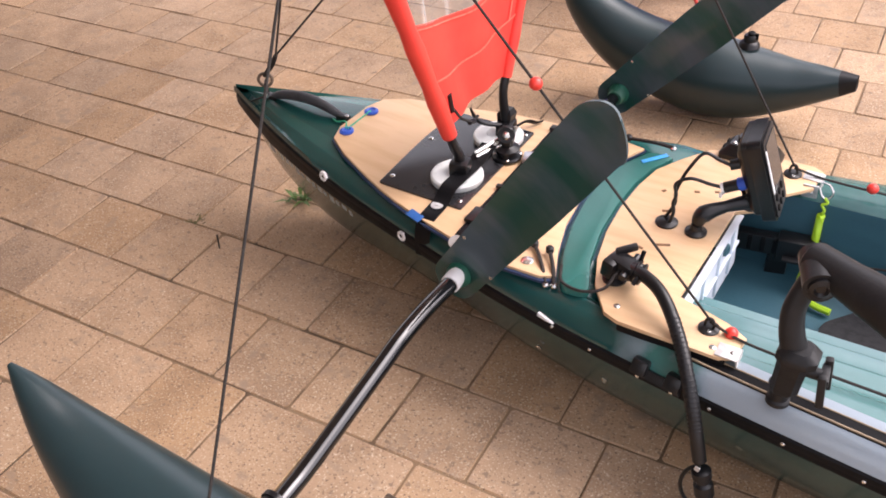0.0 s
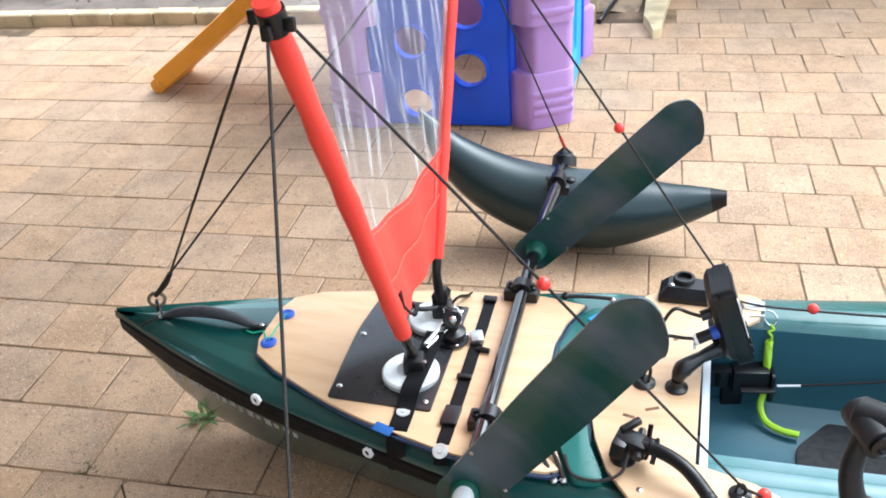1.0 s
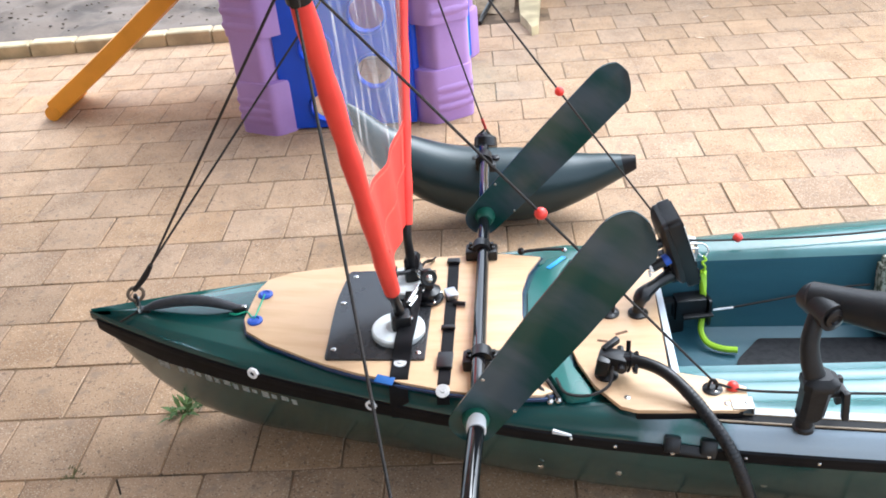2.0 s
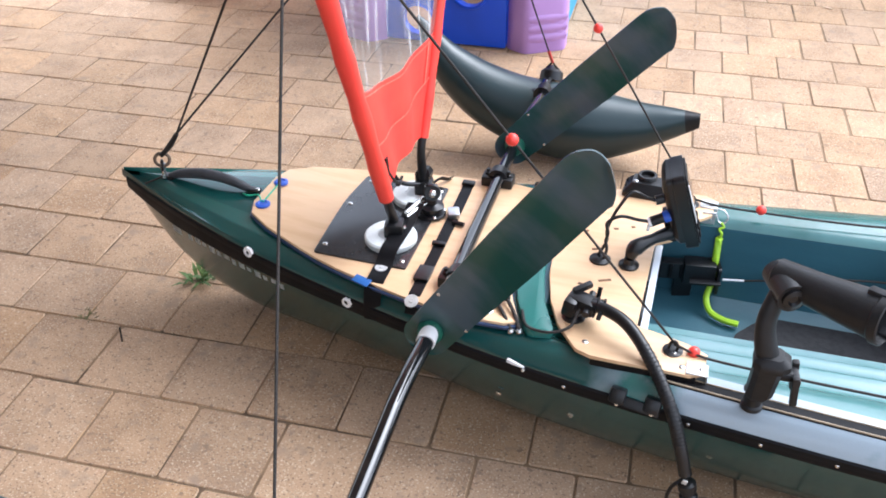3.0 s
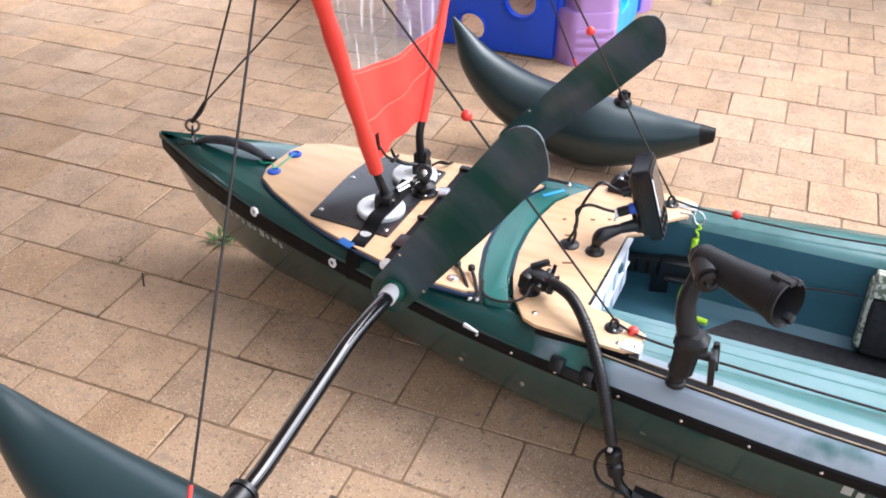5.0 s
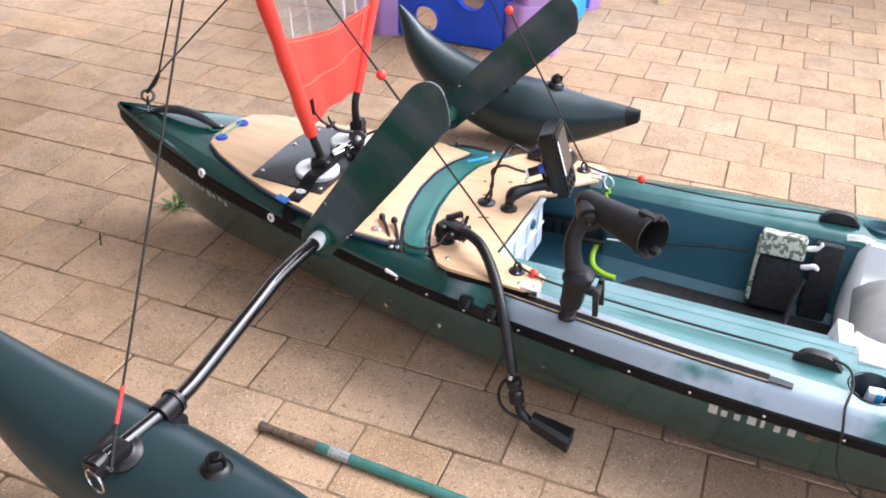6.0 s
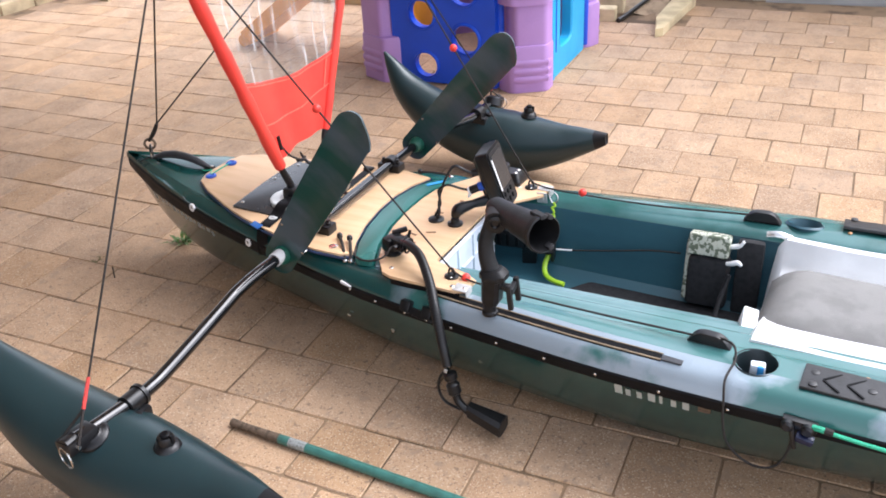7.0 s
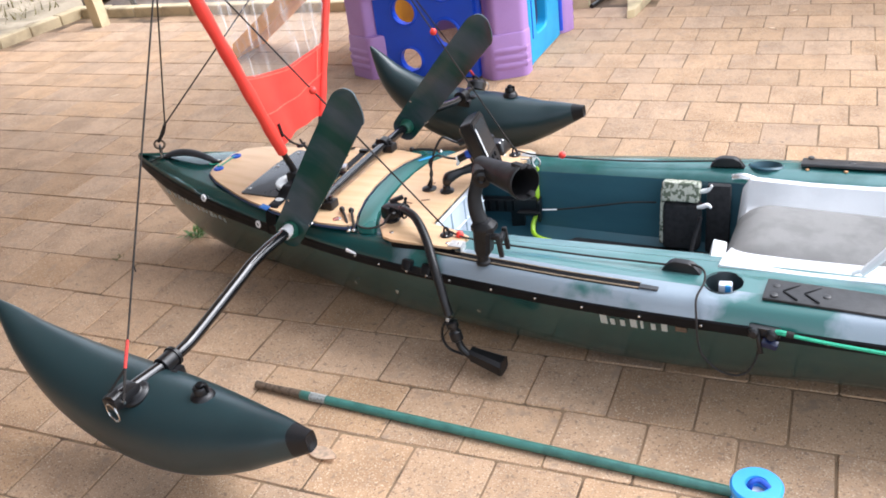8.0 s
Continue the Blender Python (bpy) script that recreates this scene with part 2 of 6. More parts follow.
M_WINDOW = bpy.data.materials.new("clear_vinyl")
M_WINDOW.use_nodes = True
_n, _k = M_WINDOW.node_tree.nodes, M_WINDOW.node_tree.links
_b = _n["Principled BSDF"]
_tc, _mp, _no, _ra = _n.new("ShaderNodeTexCoord"), _n.new("ShaderNodeMapping"), _n.new("ShaderNodeTexNoise"), _n.new("ShaderNodeValToRGB")
_mp.inputs["Scale"].default_value = (1, 26, 2.6)
_mp.inputs["Rotation"].default_value = (0.12, 0, 0)
_no.inputs["Scale"].default_value, _no.inputs["Detail"].default_value = 1.8, 9.0
_ra.color_ramp.elements[0].position, _ra.color_ramp.elements[1].position = 0.50, 0.78
_ra.color_ramp.elements[0].color, _ra.color_ramp.elements[1].color = (0.10, 0.10, 0.10, 1), (0.62, 0.62, 0.62, 1)
_k.new(_tc.outputs["Object"], _mp.inputs[0])
_k.new(_mp.outputs[0], _no.inputs["Vector"])
_k.new(_no.outputs["Fac"], _ra.inputs[0])
_tr, _mx = _n.new("ShaderNodeBsdfTransparent"), _n.new("ShaderNodeMixShader")
_bp = _n.new("ShaderNodeBump")
_bp.inputs["Strength"].default_value, _bp.inputs["Distance"].default_value = 0.6, 0.004
_k.new(_no.outputs["Fac"], _bp.inputs["Height"])
_k.new(_bp.outputs[0], _b.inputs["Normal"])
_b.inputs["Base Color"].default_value = (0.80, 0.80, 0.80, 1)
_b.inputs["Roughness"].default_value = 0.15
_k.new(_ra.outputs[0], _mx.inputs[0])
_k.new(_tr.outputs[0], _mx.inputs[1])
_k.new(_b.outputs[0], _mx.inputs[2])
_k.new(_mx.outputs[0], _n["Material Output"].inputs["Surface"])


# ---- mesh helpers ----
def mesh_of(name, bm, material, smooth=None):
    me = bpy.data.meshes.new(name)
    bmesh.ops.recalc_face_normals(bm, faces=bm.faces)
    bm.to_mesh(me)
    bm.free()
    me.materials.append(material)
    if smooth is not None:
        me.set_sharp_from_angle(angle=radians(smooth))
        for p in me.polygons:
            p.use_smooth = True
    return me


def part(name, bm, material, parent=None, label="", smooth=35):
    ob = new(name, mesh_of(name, bm, material, smooth))
    if parent:
        ob.parent = parent
    if label:
        ob["label"] = label
    return ob


def thing(name, at, label, category, group="", kind=""):
    """An empty at the base of a thing, to hold its parts."""
    ob = new(name)
    ob.location = at
    ob.empty_display_size = 0.05
    return tagged(ob, label, category, group, kind)


def under(ob, parent):
    """Parts built in world metres, put under a thing that stands elsewhere."""
    ob.parent = parent
    ob.matrix_parent_inverse = stand(parent).inverted()
    return ob


def stand(ob):
    """Where an object stands in the world, with its parents."""
    return ob.matrix_basis.copy() if ob.parent is None else stand(ob.parent) @ ob.matrix_parent_inverse @ ob.matrix_basis


def wpart(name, bm, material, parent, label="", smooth=35):
    ob = part(name, bm, material, None, label, smooth)
    return under(ob, parent)


def box(size, bevel=0.0, m=Matrix(), seg=2, bm=None):
    b = bmesh.new()
    bmesh.ops.create_cube(b, size=1, matrix=Matrix.Diagonal((*size, 1)))
    if bevel:
        bmesh.ops.bevel(b, geom=b.edges, offset=bevel, segments=seg, profile=0.6, affect="EDGES")
    bmesh.ops.transform(b, matrix=m, verts=b.verts)
    return merge(bm, b)


def merge(bm, b):
    if bm is None:
        return b
    me = bpy.data.meshes.new("tmp")
    b.to_mesh(me)
    b.free()
    bm.from_mesh(me)
    bpy.data.meshes.remove(me)
    return bm


def smooth_path(pts, n=6):
    """Catmull-Rom points through pts."""
    p = [Vector(q) for q in pts]
    p = [2 * p[0] - p[1]] + p + [2 * p[-1] - p[-2]]
    out = []
    for i in range(1, len(p) - 2):
        for j in range(n):
            t = j / n
            a, b, c, d = p[i - 1], p[i], p[i + 1], p[i + 2]
            out.append(0.5 * (2 * b + (c - a) * t + (2 * a - 5 * b + 4 * c - d) * t * t + (3 * b - a - 3 * c + d) * t ** 3))
    return out + [p[-2]]


def tube(pts, r, seg=8, n=6, bm=None, curved=True, flat=1.0):
    """A round bar along pts; r: one radius or one per given point."""
    path = smooth_path(pts, n) if curved and len(pts) > 2 else [Vector(q) for q in pts]
    if not isinstance(r, (int, float)):
        k = (len(path) - 1) / (len(r) - 1)
        rad = [r[min(int(i / k), len(r) - 2)] * (1 - (i / k - min(int(i / k), len(r) - 2))) + r[min(int(i / k), len(r) - 2) + 1] * (i / k - min(int(i / k), len(r) - 2)) for i in range(len(path))]
    else:
        rad = [r] * len(path)
    b = bmesh.new()
    rings = []
    side = None
    for i, p in enumerate(path):
        d = (path[min(i + 1, len(path) - 1)] - path[max(i - 1, 0)]).normalized()
        if side is None:
            side = d.orthogonal().normalized()
        side = (side - d * side.dot(d)).normalized()
        up = d.cross(side)
        rings.append([b.verts.new(p + rad[i] * (math.cos(2 * math.pi * j / seg) * side + flat * math.sin(2 * math.pi * j / seg) * up)) for j in range(seg)])
    for a, c in zip(rings, rings[1:]):
        for j in range(seg):
            b.faces.new((a[j], a[(j + 1) % seg], c[(j + 1) % seg], c[j]))
    b.faces.new(rings[0][::-1])
    b.faces.new(rings[-1])
    return merge(bm, b)


def lathe(profile, m=Matrix(), seg=24, bm=None, lid=True):
    """profile: (radius, height) from bottom to top, turned round z."""
    b = bmesh.new()
    rings = [[b.verts.new((r * math.cos(2 * math.pi * j / seg), r * math.sin(2 * math.pi * j / seg), z)) for j in range(seg)] for r, z in profile]
    for a, c in zip(rings, rings[1:]):
        for j in range(seg):
            b.faces.new((a[j], a[(j + 1) % seg], c[(j + 1) % seg], c[j]))
    b.faces.new(rings[0][::-1])
    if lid:
        b.faces.new(rings[-1])
    bmesh.ops.transform(b, matrix=m, verts=b.verts)
    return merge(bm, b)


def prism(poly, z0, z1, bevel=0.0, m=Matrix(), bm=None):
    b = bmesh.new()
    f = b.faces.new([b.verts.new((x, y, z0)) for x, y in poly])
    r = bmesh.ops.extrude_face_region(b, geom=[f])
    bmesh.ops.translate(b, verts=[v for v in r["geom"] if isinstance(v, bmesh.types.BMVert)], vec=(0, 0, z1 - z0))
    if bevel:
        top = [e for e in b.edges if all(abs(v.co.z - z1) < 1e-6 for v in e.verts)]
        bmesh.ops.bevel(b, geom=top, offset=bevel, segments=2, profile=0.6, affect="EDGES")
    bmesh.ops.transform(b, matrix=m, verts=b.verts)
    return merge(bm, b)


def round_poly(pts, rad, n=4):
    """pts with each corner rounded by rad (one number or one per corner)."""
    out = []
    for i, p in enumerate(pts):
        r = rad if isinstance(rad, (int, float)) else rad[i]
        p, a, c = Vector(p), Vector(pts[i - 1]), Vector(pts[(i + 1) % len(pts)])
        if r <= 0:
            out.append(tuple(p))
            continue
        u, v = (a - p), (c - p)
        r1 = min(r, u.length * 0.45, v.length * 0.45)
        s, e = p + u.normalized() * r1, p + v.normalized() * r1
        for j in range(n + 1):
            t = j / n
            out.append(tuple((1 - t) ** 2 * s + 2 * t * (1 - t) * p + t * t * e))
    return out


def loft(sections, closed=False, caps=True, bm=None):
    b = bmesh.new()
    rows = [[b.verts.new(p) for p in s] for s in sections]
    for a, c in zip(rows, rows[1:]):
        k = len(a)
        for j in range(k if closed else k - 1):
            b.faces.new((a[j], a[(j + 1) % k], c[(j + 1) % k], c[j]))
    if caps and closed:
        b.faces.new(rows[0][::-1])
        b.faces.new(rows[-1])
    return merge(bm, b)


def table(x, xs, ys):
    """Smooth value at x from a small table."""
    if x <= xs[0]:
        return ys[0]
    if x >= xs[-1]:
        return ys[-1]
    i = max(j for j in range(len(xs) - 1) if xs[j] <= x)
    h = xs[i + 1] - xs[i]
    t = (x - xs[i]) / h
    d = lambda j: (ys[min(j + 1, len(ys) - 1)] - ys[max(j - 1, 0)]) / (xs[min(j + 1, len(ys) - 1)] - xs[max(j - 1, 0)])
    return (2 * t ** 3 - 3 * t * t + 1) * ys[i] + (t ** 3 - 2 * t * t + t) * h * d(i) + (3 * t * t - 2 * t ** 3) * ys[i + 1] + (t ** 3 - t * t) * h * d(i + 1)


def bar(p, q, r, seg=12, bm=None):
    return tube([p, q], r, seg, 1, bm, curved=False)


def screw(at, r, parent, normal=(0, 0, 1), material=None, name="screw"):
    m = Matrix.Translation(at) @ Vector(normal).to_track_quat("Z", "Y").to_matrix().to_4x4()
    return wpart(name, lathe([(r, -0.002), (r, 0.0008), (r * 0.7, 0.0022), (r * 0.25, 0.0026)], m, 12), material or M_STEEL, parent)


# ---- ground ----
TURN_P = radians(3.52)                       # the paving's turn against the boat
CP, SP = math.cos(TURN_P), math.sin(TURN_P)
PU, PV = 0.2342, 0.2349                     # paver module along and across the courses
U0, V0 = 0.1532, -0.4505                      # a head joint and its course line


def pave(u, v, z=0.0):
    return Vector((u * CP - v * SP, u * SP + v * CP, z))


bm = bmesh.new()
bmesh.ops.create_grid(bm, x_segments=60, y_segments=60, size=1)
for v in bm.verts:
    r = max(abs(v.co.x), abs(v.co.y))
    k = 9 * r if r < 0.75 else 6.75 + (r - 0.75) * 4 * 1500
    d = Vector((v.co.x, v.co.y)) / max(r, 1e-6) * k
    v.co = (d.x, d.y, -0.0035)
ground = part("ground", bm, M_SAND, None, "", None)
tagged(ground, "brown bedding sand and bare earth under the paving", "ground", kind="structure")

# ---- garden beyond the edging ----
def patch(name, poly, nx, ny, height, rough, material, label, seed):
    """A bed of loose earth over a four-cornered plot."""
    a, b, c, d = [Vector((*p, 0)) for p in poly]
    bm = bmesh.new()
    rows = []
    for i in range(nx + 1):
        for j in range(ny + 1):
            s, t = i / nx, j / ny
            p = (a * (1 - s) + b * s) * (1 - t) + (d * (1 - s) + c * s) * t
            w = noise.fractal(p * 2.2 + Vector((seed, 0, 0)), 1.0, 2.0, 4) * rough + noise.noise(p * 17) * rough * 0.35
            rows.append(bm.verts.new((p.x, p.y, height(s, t) + w)))
    for i in range(nx):
        for j in range(ny):
            q = i * (ny + 1) + j
            bm.faces.new((rows[q], rows[q + ny + 1], rows[q + ny + 2], rows[q + 1]))
    ob = part(name, bm, material, None, "", 60)
    return tagged(ob, label, "garden bed", kind="structure")


# ---- the boat ----
BX = [0, .06, .13, .25, .472, .766, 1.0, 1.2, 1.45, 1.75, 2.0, 2.4, 2.8, 3.2, 3.6, 4.0, 4.25, 4.4]
BB = [.004, .032, .062, .112, .190, .266, .322, .360, .397, .433, .458, .478, .478, .455, .39, .26, .13, .01]
SX = [0, .1, .25, .472, .766, 1.2, 1.6, 2.0, 2.467, 3.0, 3.6, 4.1, 4.4]
SZ = [.352, .343, .330, .314, .294, .279, .280, .288, .303, .305, .30, .32, .345]
KX = [0, .012, .035, .052, .071, .126, .189, .256, .356, .45, .6, 1.0, 3.4, 3.9, 4.2, 4.35, 4.4]
KZ = [.354, .345, .320, .284, .248, .168, .110, .066, .028, .010, .002, 0, 0, .03, .12, .24, .33]
TX = [0, .15, .45, .7, 1.0, 1.5, 2.2, 2.6, 3.4, 4.0, 4.4]
TZ = [.368, .371, .364, .350, .344, .346, .362, .370, .365, .358, .355]


def half(x):
    return table(x, BX, BB)


def deck_z(x):
    return table(x, TX, TZ)


def seam_z(x):
    return table(x, SX, SZ)


def hull_section(x):
    b, zs, zk = half(x), seam_z(x), table(x, KX, KZ)
    h = zs - zk
    pts = [(0.0, 0.0), (.30, .008), (.58, .05), (.70, .115), (.775, .22), (.845, .42), (.92, .66), (.975, .86), (1.0, 1.0)]
    slim = table(x, [0, .5, .8, 1.1, 1.4, 2.0, 2.35, 2.7, 3.2, 4.4], [.50, .54, .70, .90, 1, 1, .92, .80, .80, .85])      # a V forward; the bilge rounds in towards the stern
    side = [(b * f * (1 - (1 - slim) * (1 - g) ** 1.5), zk + h * g) for f, g in pts]
    return [(x, -y, z) for y, z in reversed(side)] + [(x, y, z) for y, z in side[1:]]


def deck_section(x, near_side):
    """Half section from the seam to the middle: decked forward, open in the cockpit, with terraced ledges on one side."""
    b, zs, zt = half(x), seam_z(x), deck_z(x)
    k = min(1.0, max(0.0, (x - 1.22) / 0.10)) * min(1.0, max(0.0, (3.55 - x) / 0.12))
    c = min(b, 0.03)
    rim = [(b, zs), (b + min(.004, c), zs + .010), (b - .1 * c, zs + .026), (b - .5 * c, zt - .018), (b - c, zt - .008)]
    w = max(b - c, 0)
    if near_side:
        opened = [(max(w - .045, .33), zt - .003), (.326, zt - .003), (.318, zt - .008), (.304, zt - .018), (.296, zt - .020), (.262, zt - .019), (.246, zt - .017), (.238, zt - .020), (.224, zt - .037), (.216, zt - .041), (.192, zt - .042), (.180, zt - .040),
                  (.172, zt - .045), (.160, zt - .064), (.152, zt - .068), (.118, zt - .072), (.100, zt - .105), (.088, .13), (0, .088)]
        fs = (.93, .91, .90, .87, .84, .83, .81, .80, .78, .76, .74, .73, .72, .71, .70, .60, .40, .20, 0)
    else:
        opened = [(max(w - .045, .33), zt - .003), (.335, zt - .007), (.325, zt - .010), (.310, zt - .014), (.295, zt - .018), (.284, zt - .024), (.276, zt - .036), (.262, .20), (.245, .115), (.20, .090), (0, .088)]
        fs = (.93, .90, .84, .80, .74, .71, .68, .60, .40, .20, 0)
        rim = [(y, z - k * d) for (y, z), d in zip(rim, (0, 0, .006, .016, .017))]
        opened[0] = (opened[0][0], zt - .014)
    closed = [(w * f, zt - .008 + .012 * math.sin(math.pi / 2 * (1 - f))) for f in fs]
    m = min(1.0, max(0.0, (b - .30) / .10)) if x > 2 else 1.0
    opened = [(min(y, max(b - .05, 0)) * (m + (1 - m) * .5), z) for y, z in opened]
    return rim + [(p[0] * (1 - k) + q[0] * k, p[1] * (1 - k) + q[1] * k) for p, q in zip(closed, opened)]


XS = sorted(set([0.0, .008, .02, .035, .052, .071, .095, .126, .16, .2] + [round(.25 + .05 * i, 3) for i in range(82)] + [1.22, 1.245, 1.27, 1.295, 1.32, 4.35, 4.38, 4.4]))
kayak = thing("kayak", (2.2, 0, 0), "dark green sit-in fishing kayak with a marbled teal deck, on paving", "kayak")
wpart("hull", loft([hull_section(x) for x in XS]), M_HULL, kayak, "dark green plastic lower hull", 50)


def cut_round(bm, cx, cy, r, n=18):
    """A many-sided hole through the sheet, seen from above."""
    for i in range(n):
        a = 2 * math.pi * (i + .5) / n
        nrm = Vector((math.cos(a), math.sin(a), 0))
        near_ = [f for f in bm.faces if (f.calc_center_median().xy - Vector((cx, cy))).length < r + .08]
        geo = list({v for f in near_ for v in f.verts}) + list({e for f in near_ for e in f.edges}) + near_
        bmesh.ops.bisect_plane(bm, geom=geo, plane_co=Vector((cx, cy, 0)) + nrm * r, plane_no=nrm)
    bmesh.ops.delete(bm, geom=[f for f in bm.faces if (f.calc_center_median().xy - Vector((cx, cy))).length < r * .985], context="FACES")


CUP_X, CUP_Y, CUP_R = 2.336, .368, .047
NI, FI = 20, 11                              # where the ledges end on either side
# Rim and ledge colours follow the light: paler near, dimmer far.
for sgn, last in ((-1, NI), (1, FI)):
    for nm, i0, i1, mt, lab in (("gunwale", 0, 5, M_GUNWALE if sgn < 0 else M_FARRIM, "teal marbled gunwale, coloured for the light on its side"), ("side_ledge", 5, last, M_TEAL if sgn < 0 else M_FARRIM, "teal moulded side ledge")):
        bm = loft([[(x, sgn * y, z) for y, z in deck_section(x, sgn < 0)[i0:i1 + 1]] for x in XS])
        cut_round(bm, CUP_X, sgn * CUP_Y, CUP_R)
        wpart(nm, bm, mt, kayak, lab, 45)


def well(x):
    return [(x, -y, z) for y, z in deck_section(x, True)[NI:]] + [(x, y, z) for y, z in reversed(deck_section(x, False)[FI:-1])]


wpart("cockpit_well", loft([well(x) for x in XS if 1.1 <= x <= 3.7]), M_INNER, kayak, "dark blue-green moulded cockpit well", 40)
wpart("foredeck", loft([well(x) for x in XS if x <= 1.101]), M_FOREDECK, kayak, "dark green foredeck", 40)
wpart("afterdeck", loft([well(x) for x in XS if x >= 3.7]), M_TEAL, kayak, "marbled teal afterdeck", 40)

for sgn in (-1, 1):                          # rubber strip along the seam
    s = []
    for x in XS[2:-2]:
        b, z = half(x), seam_z(x)
        low = .016 + .034 * max(0.0, 1 - x / 1.0) * min(1.0, x / .2)
        s.append([(x, sgn * (b * .985), z - low - .005), (x, sgn * (b + .006), z - low), (x, sgn * (b + .008), z - .010), (x, sgn * (b + .0075), z - .007), (x, sgn * (b + .0075), z - .001), (x, sgn * (b + .008), z + .002), (x, sgn * (b + .007), z + .010), (x, sgn * (b + .001), z + .015)])
    wpart("rub_strip", loft(s), M_RUB, kayak, "black rubber rubbing strip")
# plain bars that stand for the lettering on the sides
def side_bar(x0, x1, dz0, dz1, material, label, out=.002):
    s = []
    for i in range(7):
        x = x0 + (x1 - x0) * i / 6
        row = []
        for dz in (dz0, dz1):
            z = seam_z(x) + dz
            zk, zs = table(x, KX, KZ), seam_z(x)
            g = (z - zk) / (zs - zk)
            f = table(g, [.115, .22, .42, .66, .86, 1.0], [.70, .775, .845, .92, .975, 1.0])
            row.append((x, -half(x) * f - out, z))
        s.append(row)
    wpart("lettering", loft(s), material, kayak, label)


for i, (w, tall) in enumerate([(.030, 1), (.020, 0), (.020, 0), (.028, 1), (.012, 1), (.020, 0), (.024, 1)]):
    x = 2.026 + i * .0282
    side_bar(x, x + w * .66, -.060 + .0012 * i, -.060 + .0012 * i + (.036 if tall else .026), M_BADGE, "pale lettering bars")
side_bar(2.232, 2.262, -.044, -.026, M_RUST, "small dull red badge")
for i in range(13):
    side_bar(.255 + i * .0255, .268 + i * .0255 + .005 * (i % 2), -.058 + .003 * (i % 3), -.040 + .003 * (i % 2), M_STICKER, "worn grey lettering bars", .0105)
side_bar(.196, .226, -.062, -.042, M_STICKER, "worn pale sticker", .0105)

# screws and fittings along the side
def on_side(x, dz):
    z = seam_z(x) + dz
    zk, zs = table(x, KX, KZ), seam_z(x)
    g = (z - zk) / (zs - zk)
    f = table(g, [.115, .22, .42, .66, .86, 1.0], [.70, .775, .845, .92, .975, 1.0])
    return Vector((x, -half(x) * f, z))


for x, dz in [(1.142, -.147), (1.315, -.134), (1.62, -.130)]:
    screw(on_side(x, dz), .0075, kayak, (-.15, -1, -.1))
for x in (1.30, 1.56, 1.70, 1.84, 1.98, 2.14, 2.30, 2.60):
    screw((x, -half(x) - .008, seam_z(x) - .002), .004, kayak, (-.1, -1, 0))
for p in [(.473, .325), (.763, .292)]:
    y = -half(p[0])
    turn = look((p[0], y - .002, p[1]), (p[0] + .3, y + 1, p[1] - .1))
    f = lathe([(.014, 0), (.014, .005), (.011, .008), (.0065, .008), (.0055, .003), (.002, .003)], turn, 18)
    box((.009, .016, .008), .003, turn @ pose(.010, .006, .004, 0, 0, 30), bm=f)
    ob = wpart("deck_fitting", f, M_WHITE, kayak, "small white plastic deck eye")
    screw(turn @ Vector((0, 0, .004)), .0045, ob, (-.2, -1, .2), M_BLACK)
ob = wpart("deck_fitting", box((.044, .009, .011), .004, pose(1.19, -half(1.19) - .002, .291, 0, 12, -9)), M_WHITE, kayak, "white plastic line clip")
screw((1.208, -half(1.2) - .011, .286), .004, ob, (-.1, -1, .1))

# black hinge-like rod rest on the near side
rest = wpart("rod_rest", box((.105, .016, .022), .004, pose(1.45, -half(1.45) - .006, .286, -30, 4, -7)), M_BLACK, kayak, "black plastic rod rest")
for dx in (-.036, .036):
    wpart("rest_lug", box((.034, .026, .034), .007, pose(1.45 + dx, -half(1.45 + dx) - .008, .300, -25, 4, -7)), M_BLACK, rest)
    screw((1.45 + dx, -half(1.45 + dx) - .021, .286), .0045, rest, (-.1, -1, .2))
# slotted track in the near gunwale
for sgn in (-1,):
    s, s2, s3 = [], [], []
    for i in range(19):
        x = 1.50 + .63 * i / 18
        y, z = half(x) - .040, deck_z(x) - .006
        s.append([(x, sgn * (y - .014), z - .001), (x, sgn * (y - .013), z + .003), (x, sgn * (y + .012), z - .001), (x, sgn * (y + .013), z - .006)])
        s2.append([(x, sgn * (y - .013), z + .003), (x, sgn * (y - .0125), z + .0048), (x, sgn * (y - .011), z + .0045), (x, sgn * (y - .0105), z + .002)])
        s3.append([(x, sgn * (y + .008), z), (x, sgn * (y + .0085), z + .0025), (x, sgn * (y + .0105), z + .002), (x, sgn * (y + .011), z - .002)])
    track = wpart("gear_track", loft(s), M_RUB, kayak, "black recessed gear track in the gunwale")
    wpart("track_lip", loft(s2), M_TANLIP, track, "thin tan lip")
    wpart("track_lip", loft(s3), M_TANLIP, track, "thin tan lip")
    wpart("track_end", box((.050, .024, .004), .001, pose(2.155, sgn * (half(2.155) - .040), deck_z(2.155) - .006, sgn * 9, 0, sgn * 2)), M_GREYFOAM, track)

# cockpit mat
wpart("floor_mat", prism(round_poly([(1.66, -.06), (2.75, -.06), (2.75, .215), (1.74, .222), (1.66, .12)], .02), .090, .098, .003), M_CARPET, kayak, "black foam floor mat")

